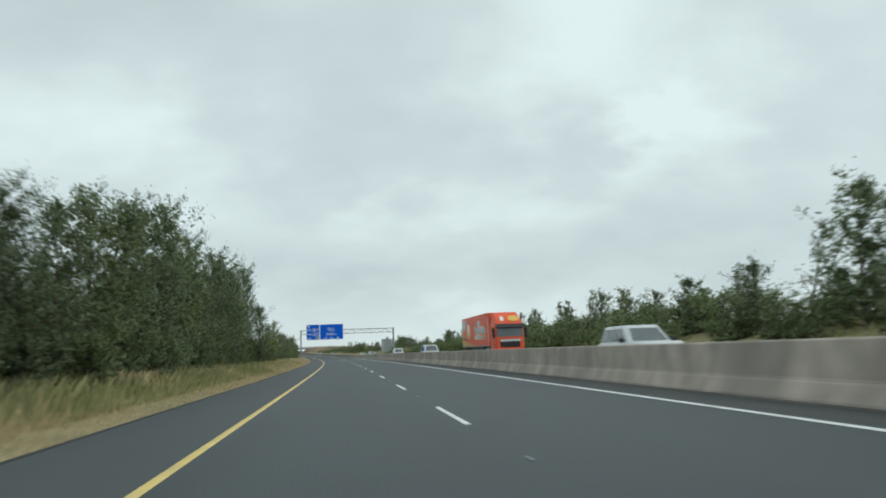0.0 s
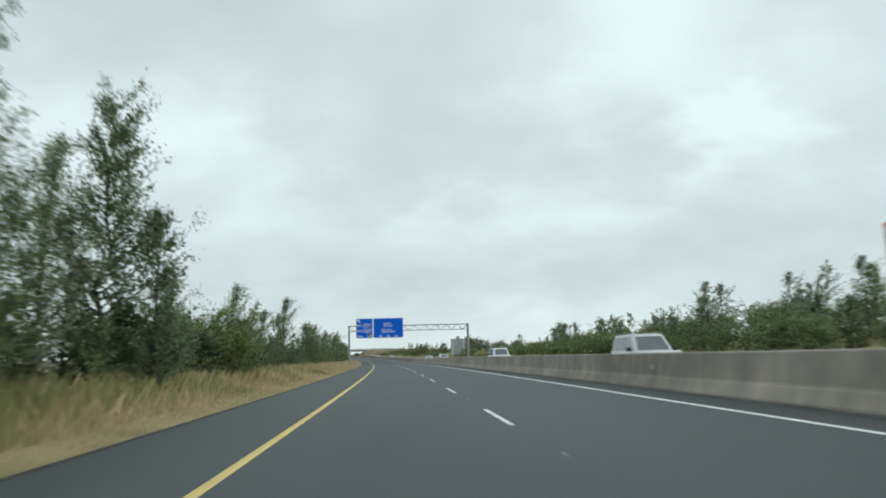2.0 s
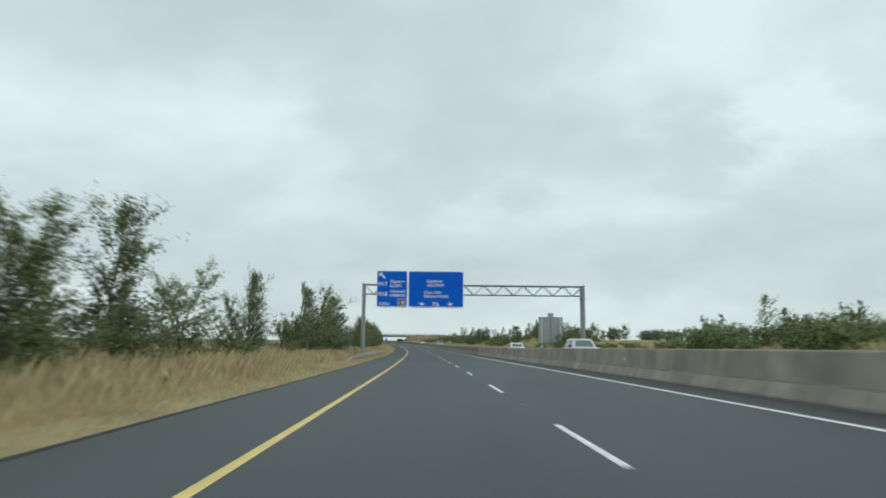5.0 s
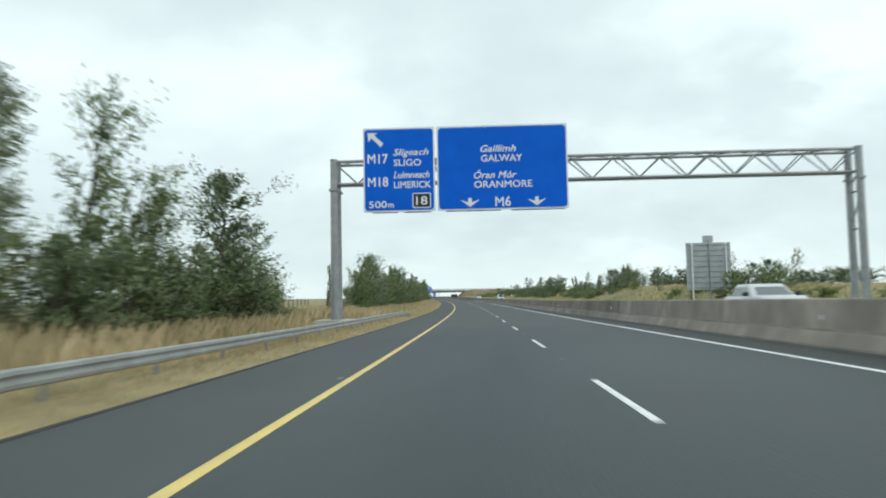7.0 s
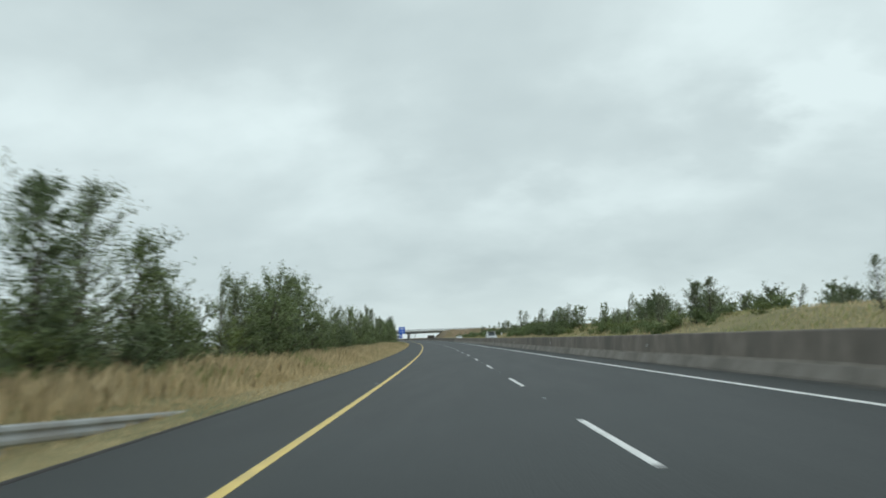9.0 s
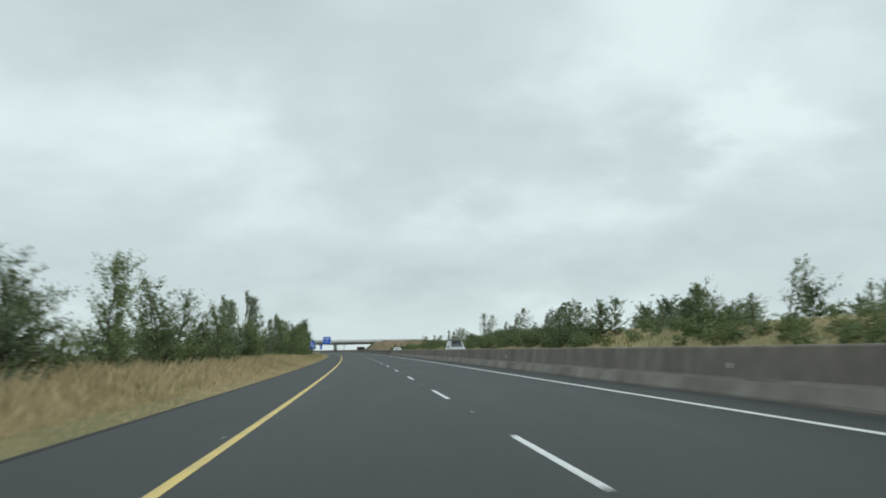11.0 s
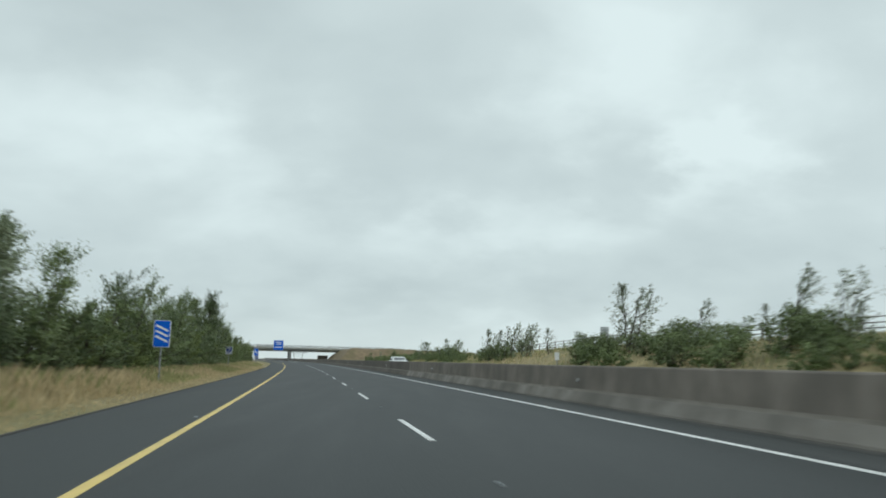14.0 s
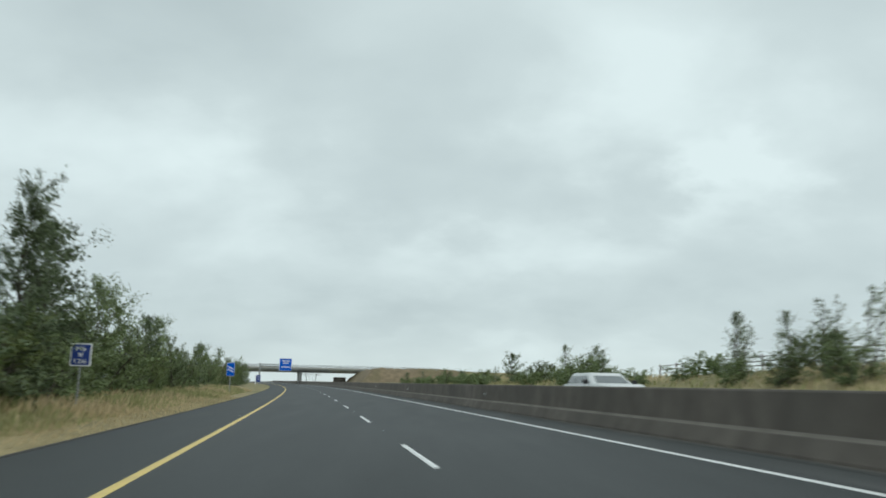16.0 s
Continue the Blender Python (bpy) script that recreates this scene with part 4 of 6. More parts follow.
def build_car(s, u, length, width, height, colour, label, name="car", bonnet=1.1, boot=0.15, roof_bars=False, belt=0.98):
    """A car whose front looks along -y, wheels on z = 0."""
    g = thing(name, frame_at(s, u, 0.0), label, name, "oncoming traffic")
    L, W = length / 2, width / 2
    low = [rounded_ring(W - 0.06, -L + 0.12, L - 0.1, 0.22, 0.25), rounded_ring(W, -L + 0.02, L - 0.02, 0.36, 0.3), rounded_ring(W + 0.01, -L, L, 0.6, 0.32),
           rounded_ring(W, -L + 0.02, L - 0.01, belt - 0.22, 0.32), rounded_ring(W - 0.015, -L + 0.07, L - 0.03, belt - 0.10, 0.32), rounded_ring(W - 0.035, -L + 0.16, L - 0.045, belt - 0.03, 0.32), rounded_ring(W - 0.08, -L + 0.3, L - 0.08, belt + 0.005, 0.32)]
    part("body", Shape().loft(low), colour, g, smooth=True)
    f0, r0 = -L + bonnet, L - 0.08 - boot
    f1, r1 = f0 + 0.75, r0 - 0.28
    cab = [rounded_ring(W - 0.07, f0, r0, belt - 0.01, 0.2), rounded_ring(W - 0.2, f1, r1, height - 0.06, 0.22), rounded_ring(W - 0.225, f1 + 0.05, r1 - 0.03, height - 0.028, 0.22), rounded_ring(W - 0.28, f1 + 0.15, r1 - 0.08, height - 0.008, 0.2), rounded_ring(W - 0.4, f1 + 0.34, r1 - 0.2, height, 0.18)]
    part("cabin", Shape().loft(cab), colour, g, smooth=True)
    h0, h1 = belt + 0.05, height - 0.12

    def slide(z, a, b):
        return a + (b - a) * (z - belt) / (height - 0.06 - belt)
    # screens and side glass lie just outside the cabin's faces
    y0, y1 = slide(h0, f0, f1), slide(h1, f0, f1)
    xa, xb = slide(h0, W - 0.07, W - 0.2) - 0.16, slide(h1, W - 0.07, W - 0.2) - 0.18
    part("windscreen", Shape().loft([[(-xa, y0 - 0.012, h0), (xa, y0 - 0.012, h0), (xb, y1 - 0.012, h1), (-xb, y1 - 0.012, h1)], [(-xa, y0 + 0.05, h0), (xa, y0 + 0.05, h0), (xb, y1 + 0.05, h1), (-xb, y1 + 0.05, h1)]]), CAR_GLASS, g)
    y2, y3 = slide(h0, r0, r1), slide(h1, r0, r1)
    part("rear_window", Shape().loft([[(-xa, y2 + 0.03, h0), (xa, y2 + 0.03, h0), (xb, y3 + 0.03, h1), (-xb, y3 + 0.03, h1)], [(-xa, y2 - 0.05, h0), (xa, y2 - 0.05, h0), (xb, y3 - 0.05, h1), (-xb, y3 - 0.05, h1)]]), CAR_GLASS, g)
    for sx in (-1, 1):
        x0, x1 = sx * (slide(h0, W - 0.07, W - 0.2) + 0.012), sx * (slide(h1, W - 0.07, W - 0.2) + 0.012)
        cuts = np.linspace(0, 1, 4)
        for a, b in zip(cuts, cuts[1:]):
            ya0, yb0 = y0 + 0.28 + (y2 - y0 - 0.5) * a + 0.03, y0 + 0.28 + (y2 - y0 - 0.5) * b - 0.03
            ya1, yb1 = y1 + 0.2 + (y3 - y1 - 0.35) * a + 0.03, y1 + 0.2 + (y3 - y1 - 0.35) * b - 0.03
            part("side_window", Shape().loft([[(x0, ya0, h0), (x0, yb0, h0), (x1, yb1, h1), (x1, ya1, h1)], [(x0 - sx * 0.04, ya0, h0), (x0 - sx * 0.04, yb0, h0), (x1 - sx * 0.04, yb1, h1), (x1 - sx * 0.04, ya1, h1)]]), CAR_GLASS, g)
        part("wing_mirror", Shape().box((sx * (W - 0.02) if sx > 0 else -W - 0.18, y0 + 0.25, belt), (W + 0.18 if sx > 0 else -(W - 0.02), y0 + 0.36, belt + 0.17), 0.03), PLASTIC, g, "dark wing mirror")
        part("door_seam", Shape().box((min(sx * (W - 0.005), sx * (W + 0.012)), f1 + 0.05, 0.45), (max(sx * (W - 0.005), sx * (W + 0.012)), f1 + 0.065, belt - 0.06)), PLASTIC, g, "dark door seam")
        part("door_handle", Shape().box((min(sx * (W - 0.01), sx * (W + 0.03)), f1 + 0.75, belt - 0.2), (max(sx * (W - 0.01), sx * (W + 0.03)), f1 + 0.95, belt - 0.165), 0.008), colour, g)
        part("headlamp", Shape().box((min(sx * 0.42, sx * (W - 0.1)), -L - 0.005, 0.62), (max(sx * 0.42, sx * (W - 0.1)), -L + 0.2, 0.8), 0.03), LAMP_GLASS, g, "clear headlamp")
        if roof_bars:
            part("roof_rail", Shape().tube((sx * (W - 0.27), f1 + 0.2, height + 0.05), (sx * (W - 0.27), r1 - 0.1, height + 0.05), 0.022, None, 6), GALVANISED, g)
    part("grille", Shape().box((-0.4, -L - 0.008, 0.55), (0.4, -L + 0.1, 0.76), 0.02), PLASTIC, g, "black grille")
    part("bumper", Shape().box((-W + 0.2, -L - 0.01, 0.26), (W - 0.2, -L + 0.1, 0.45), 0.03), PLASTIC, g, "black lower bumper")
    part("plate_bar", Shape().box((-0.26, -L - 0.016, 0.47), (0.26, -L, 0.57)), SIGN_WHITE, g, "plain white plate")
    for x in (-W + 0.1, W - 0.1):
        for y in (-L + 0.85, L - 0.85):
            wheel(g, x, y, 0.33)
    return g


build_car(42.5, 11.1, 4.6, 1.82, 1.62, PALE_SILVER, "pale silver estate car with tinted glass")
build_car(107.4, 11.2, 4.8, 1.9, 1.74, SILVER, "silver off-road car with roof rails", roof_bars=True, boot=0.0)
build_car(151.5, 11.3, 4.7, 1.85, 1.72, PALE_SILVER, "pale silver family car on the opposite carriageway")
build_car(217, 11.2, 4.5, 1.8, 1.58, SILVER, "silver hatchback on the opposite carriageway")
build_car(253, 11.3, 4.4, 1.78, 1.45, PALE_SILVER, "light grey saloon car on the opposite carriageway", boot=0.6)
van = build_car(438, 12.2, 5.0, 1.92, 1.90, SILVER, "silver grey van carrying a pale board on its roof", "van", bonnet=0.9, boot=0.0, roof_bars=True, belt=1.05)
part("roof_board", Shape().box((-0.78, -1.35, 2.0), (0.78, 2.0, 2.06), 0.02), PALE_CONCRETE, van, "pale flat board on the roof rails")
build_car(524.5, 11.3, 4.6, 1.8, 1.42, VAN_WHITE, "white car on the opposite carriageway", boot=0.4)


def build_lorry(s, u):
    """Articulated lorry, its front looks along -y; y = 0 at the front bumper."""
    g = thing("lorry", frame_at(s, u, 0.0), "red articulated lorry with a painted box trailer", "lorry", "oncoming traffic")
    W = 1.24

    def ring(x, y0, y1, z, c=0.18):
        return rounded_ring(x, y0, y1, z, c)
    cab = part("cab", Shape().loft([ring(W - 0.02, 0.0, 2.3, 0.45), ring(W, -0.04, 2.3, 0.9), ring(W, -0.02, 2.3, 1.75), ring(W - 0.03, 0.12, 2.3, 2.75), ring(W - 0.06, 0.28, 2.3, 3.1, 0.25), ring(W - 0.12, 0.6, 2.3, 3.42, 0.3)]), LORRY_RED, g)
    part("windscreen", Shape().loft([[(-W + 0.14, -0.03, 1.85), (W - 0.14, -0.03, 1.85), (W - 0.17, 0.09, 2.66), (-W + 0.17, 0.09, 2.66)], [(-W + 0.14, 0.05, 1.85), (W - 0.14, 0.05, 1.85), (W - 0.17, 0.17, 2.66), (-W + 0.17, 0.17, 2.66)]]), CAR_GLASS, cab)
    part("sun_visor", Shape().loft([[(-W + 0.05, -0.16, 2.62), (W - 0.05, -0.16, 2.62), (W - 0.06, 0.12, 2.92), (-W + 0.06, 0.12, 2.92)], [(-W + 0.05, -0.10, 2.60), (W - 0.05, -0.10, 2.60), (W - 0.06, 0.2, 2.88), (-W + 0.06, 0.2, 2.88)]]), PLASTIC, cab, "dark sun visor")
    part("grille", Shape().box((-0.85, -0.07, 0.95), (0.85, 0.05, 1.62), 0.05), PLASTIC, cab, "black grille")
    part("grille_trim", Shape().box((-0.87, -0.1, 1.42), (0.87, -0.06, 1.62), 0.02), LAMP_GLASS, cab, "bright chrome grille trim")
    part("bumper", Shape().box((-W + 0.02, -0.12, 0.35), (W - 0.02, 0.3, 0.82), 0.08), LORRY_RED, cab)
    part("number_bar", Shape().box((-0.28, -0.135, 0.5), (0.28, -0.12, 0.62)), SIGN_WHITE, cab, "plain white plate")
    for sx in (-1, 1):
        part("headlamp", Shape().box((min(sx * 0.75, sx * 1.17), -0.14, 0.52), (max(sx * 0.75, sx * 1.17), 0.0, 0.78), 0.04), LAMP_GLASS, cab, "clear headlamp")
        part("side_window", Shape().box((sx * W - 0.01, 0.4, 1.9), (sx * W + 0.012, 1.35, 2.6)), CAR_GLASS, cab)
        part("mirror", Shape().box((min(sx * 1.28, sx * 1.5), -0.02, 1.75), (max(sx * 1.28, sx * 1.5), 0.16, 2.6), 0.05), PLASTIC, cab, "black mirror")
        part("wind_deflector", Shape().box((min(sx * 1.2, sx * 1.26), 2.3, 1.1), (max(sx * 1.2, sx * 1.26), 2.9, 3.5), 0.02), LORRY_RED, cab)
        part("deflector_stripe", Shape().box((min(sx * 1.2, sx * 1.264), 2.92, 1.1), (max(sx * 1.2, sx * 1.264), 3.05, 3.6), 0.01), SIGN_WHITE, cab, "pale edge strip")
        part("fuel_tank", Shape().box((min(sx * 0.7, sx * 1.2), 2.9, 0.5), (max(sx * 0.7, sx * 1.2), 4.6, 1.0), 0.1), GALVANISED, g, "grey fuel tank")
    part("roof_deflector", Shape().loft([ring(W - 0.16, 0.75, 2.4, 3.38, 0.3), ring(W - 0.16, 1.15, 2.75, 3.7, 0.3), ring(W - 0.2, 1.5, 2.85, 3.92, 0.25)]), LORRY_RED, cab)
    for x0, x1, mat_, told in ((0.0, 0.86, LORRY_YELLOW, "yellow emblem shape"), (-0.7, -0.4, SIGN_WHITE, "small white emblem shape")):
        face = [(x0, 0.36, 3.20), (x0 + 0.15, 0.29, 3.12), (x1 - 0.15, 0.29, 3.12), (x1, 0.36, 3.20), (x1, 0.66, 3.48), (x1 - 0.2, 0.80, 3.58), (x0 + 0.2, 0.80, 3.58), (x0, 0.66, 3.48)]
        part("roof_emblem", Shape().loft([[(x, y + dy, z + dz) for x, y, z in face] for dy, dz in ((0.1, -0.06), (-0.03, 0.04))]), mat_, cab, told)
    part("chassis", Shape().box((-0.5, 1.5, 0.7), (0.5, 15.8, 1.05), 0.04), DARK_METAL, g, "dark chassis")
    t0, t1 = 3.1, 16.4
    box = part("trailer_box", Shape().box((-1.28, t0, 1.16), (1.28, t1, 3.98), 0.03), LORRY_RED, g, "red box trailer")
    part("top_rail", Shape().box((-1.295, t0, 3.93), (1.295, t1, 4.02), 0.02), LORRY_RED, box, "red top rail")
    part("bottom_rail", Shape().box((-1.295, t0, 1.1), (1.295, t1, 1.2), 0.02), GALVANISED, box)
    for sx in (-1, 1):
        x0, x1 = sorted((sx * 1.276, sx * 1.29))
        part("skirt", Shape().box((min(sx * 1.1, sx * 1.2), 5.2, 0.5), (max(sx * 1.1, sx * 1.2), 11.2, 1.08), 0.02), PLASTIC, box, "dark side skirt")

        def panel(name, points, mat, label, depth):
            part(name, Shape().loft([[(sx * d, y, z) for y, z in points] for d in (1.27, 1.285 + depth)]), mat, box, label)
        panel("rear_graphic", [(t1 - 2.2, 2.75), (t1 - 1.5, 2.9), (t1 - 0.8, 2.55), (t1 - 0.1, 2.85), (t1 - 0.1, 3.85), (t1 - 2.5, 3.85)], LORRY_GREEN, "dark grey-green painted picture patch", 0.0)
        panel("yellow_graphic", [(t1 - 4.5, 2.3), (t1 - 4.2, 2.0), (t1 - 3.5, 1.95), (t1 - 3.1, 2.3), (t1 - 3.0, 2.9), (t1 - 3.4, 3.3), (t1 - 3.9, 3.4), (t1 - 4.4, 3.1)], LORRY_YELLOW, "round yellow painted patch", 0.0)
        panel("yellow_stripe", [(t1 - 7.6, 1.26), (t1 - 0.1, 1.24), (t1 - 0.1, 1.62), (t1 - 2.8, 1.62), (t1 - 5.0, 1.42)], LORRY_YELLOW, "yellow painted stripe", 0.004)
        for k in range(4):
            y0 = t1 - 2.5 + k * 0.62
            panel("flame_streak", [(y0, 1.66), (y0 + 0.36, 1.66), (y0 + 0.62, 2.35 + 0.12 * (k % 2)), (y0 + 0.34, 2.5)], LORRY_YELLOW, "yellow painted streak", 0.0)
        panel("dark_streak", [(t1 - 2.9, 1.66), (t1 - 0.1, 1.98), (t1 - 0.1, 2.14), (t1 - 2.4, 1.9)], LORRY_GREEN, "dark painted streak", 0.004)
        for z0, z1, y0, y1 in ((3.0, 3.4, 6.4, 7.7), (2.3, 2.84, 4.1, 7.9), (2.02, 2.14, 6.2, 9.3), (1.84, 1.95, 4.1, 9.3)):
            panel("writing_edge", [(y0 - 0.05, z0 - 0.05), (y1 + 0.05, z0 - 0.05), (y1 + 0.05, z1 + 0.05), (y0 - 0.05, z1 + 0.05)], LORRY_PALE, "pale edge of a painted bar", 0.0)
            panel("writing_bar", [(y0, z0), (y1, z0), (y1, z1), (y0, z1)], LORRY_DARK, "dark bar of painted writing", 0.005)
        panel("writing_mark", [(8.05, 2.2), (8.6, 2.2), (9.3, 2.75), (9.3, 3.25), (8.6, 2.95), (8.1, 2.8)], LORRY_DARK, "dark painted emblem shape", 0.005)
        for k in range(2):
            panel("yellow_mark", [(4.2 + k * 0.7, 2.0), (4.75 + k * 0.7, 2.0), (4.75 + k * 0.7, 2.2), (4.2 + k * 0.7, 2.2)], LORRY_YELLOW, "small yellow painted mark", 0.01)
        for y in np.arange(t0 + 1.6, t1 - 1, 1.65).tolist():
            panel("panel_seam", [(y, 1.2), (y + 0.015, 1.2), (y + 0.015, 3.93), (y, 3.93)], LORRY_SEAM, "thin panel seam", -0.004)
    for x in (-1.05, 1.05):
        for y in (1.35, 4.3, 12.2, 13.5, 14.8):
            wheel(g, x, y, 0.5, 0.3)
    return g


build_lorry(76.4, 14.0)


# ---- tall grass on the verges: blades, a stuff ----
def grass_patch(name, mat, label, seed, count, s_range, u_of, height, width_=0.028, keep=None):
    rng = np.random.default_rng(seed)
    s = rng.uniform(*s_range, count)
    u = u_of(rng, count)
    if keep is not None:
        ok = keep(s, u, rng)
        s, u = s[ok], u[ok]
    k = len(s)
    p = on_ground(s, u)
    tall = height(s, u) * rng.uniform(0.55, 1.25, k)
    ang, bend = rng.uniform(0, 2 * np.pi, k), rng.normal(0.12, 0.22, k)
    side = np.stack([np.cos(ang), np.sin(ang), 0 * ang], 1)
    lean_ = np.stack([bend, rng.normal(0, 0.2, k), np.ones(k)], 1)
    w = width_ * rng.uniform(0.6, 1.5, (k, 1))
    mid = p + lean_ * (tall * 0.55)[:, None] * (0.6, 0.6, 1)
    tip = p + lean_ * tall[:, None]
    v = np.stack([p - side * w - (0, 0, 0.05), p + side * w - (0, 0, 0.05), mid + side * w * 0.8, tip], 1).reshape(-1, 3)
    ob = new(name, fast_mesh(name, v, np.arange(4 * k).reshape(-1, 4), mat))
    tagged(ob, label, "grass", kind="stuff")


def verge_u(lo, hi, power=1.3):
    return lambda rng, n: -(lo + (hi - lo) * rng.uniform(0, 1, n) ** power)


def verge_height(s, u):
    low = np.where(((np.abs(s - 268) < 9) & (u > -9.9)) | ((s > 206) & (s < 306) & (u > -7.5)), 0.25, np.interp(s, [455, 480], [1.0, 0.62]))
    return low * np.interp(-u, [5.1, 6.0, 7.0, 8.0, 12, 16], [0.06, 0.14, 0.42, 0.72, 0.85, 0.6])


def patchy(size, cut, seed):
    def keep(s, u, rng):
        n = np.array([noise.noise(Vector((a / size, b / size * 2.2, seed))) for a, b in zip(s.tolist(), u.tolist())])
        return n + rng.normal(0, 0.15, len(s)) > cut
    return keep


def greener(s):
    """Share of green in the verge's tall grass."""
    return np.interp(s, [0, 70, 110, 190, 440, 480, 520, 600], [0.66, 0.64, 0.50, 0.15, 0.15, 0.42, 0.5, 0.5])


def mixed(size, seed, green):
    def keep(s, u, rng):
        n = np.array([noise.noise(Vector((a / size, b / size * 2.2, seed))) for a, b in zip(s.tolist(), u.tolist())])
        is_green = n * 0.6 + rng.normal(0, 0.12, len(s)) + 0.5 < greener(s) + 0.05
        return is_green if green else ~is_green
    return keep


grass_patch("tall_straw_grass", STRAW, "tall straw-coloured dry grass on the verge", 31, 56000, (8, 330), verge_u(6.3, 13.5), verge_height, 0.03, keep=mixed(9, 3.0, False))
grass_patch("tall_straw_grass", STRAW, "tall straw-coloured dry grass on the verge", 32, 45000, (330, 600), verge_u(6.3, 13.5), verge_height, 0.03, keep=mixed(9, 3.0, False))
grass_patch("tall_green_grass", GREEN_GRASS, "green grass between dry stalks on the verge", 31, 56000, (8, 330), verge_u(6.3, 13.5), verge_height, 0.03, keep=mixed(9, 3.0, True))
grass_patch("tall_green_grass", GREEN_GRASS, "green grass between dry stalks on the verge", 32, 45000, (330, 600), verge_u(6.3, 13.5), verge_height, 0.03, keep=mixed(9, 3.0, True))
grass_patch("short_dry_grass", STRAW, "short mown dry grass along the road's edge", 34, 42000, (8, 560), verge_u(5.05, 7.2, 1.0), lambda s, u: 0.07 + 0.05 * (-u - 5.0), 0.02)
grass_patch("bank_straw_grass", STRAW, "dry golden grass on the far bank", 35, 34000, (150, 640), lambda rng, n: rng.uniform(21, 38, n), lambda s, u: 0.32 + 0 * s, 0.035, keep=patchy(20, -0.1, 12.0))
grass_patch("bank_green_grass", GREEN_GRASS, "green grass on the far bank", 36, 40000, (20, 640), lambda rng, n: rng.uniform(21, 38, n), lambda s, u: 0.4 + 0 * s, 0.04, keep=patchy(20, -0.15, 17.0))


def bare_stem(s, u, height, seed):
    """A thin dead stalk with a few twigs near its top."""
    rng = np.random.default_rng(seed)
    ob = thing("dead_sapling", frame_at(s, u, -0.1, 0, True), "thin bare dead sapling standing in the grass", "sapling")
    stem = Shape().tube((0, 0, 0), (0.05, 0.02, height * 0.6), 0.022, 0.015, 6).tube((0.05, 0.02, height * 0.6), (0.02, 0.06, height), 0.015, 0.006, 6)
    part("stem", stem, BARK, ob)
    for _ in range(5):
        z, ang = height * rng.uniform(0.45, 0.95), rng.uniform(0, 6.28)
        part("twig", Shape().tube((0.03, 0.03, z), (0.03 + 0.3 * math.cos(ang), 0.03 + 0.3 * math.sin(ang), z + 0.3), 0.007, 0.003, 4), BARK, ob)


bare_stem(225.6, -9.6, 2.7, 1)
bare_stem(227.2, -9.7, 3.3, 2)


# ---- trees: tapered trunk, rising limbs and twigs, crown of small single leaves ----
def profile(shape, g):
    """Reach of the limbs at the share g of the crown's height."""
    if shape == "plume":
        return 0.10 + 1.5 * max(g, 0.02) ** 0.3 * max(1.0 - g, 0.0) ** 0.95
    if shape == "lumpy":
        return 0.18 + 1.2 * max(g, 0.02) ** 0.4 * max(1.0 - g, 0.0) ** 0.55
    if shape == "cone":
        return 0.12 + 1.0 * (1.0 - g) ** 0.9
    if shape == "tall":
        return 0.30 + 1.1 * math.sqrt(max(g * (1.02 - g), 0))
    return 0.30 + 1.45 * math.sqrt(max(g * (1.0 - g), 0))


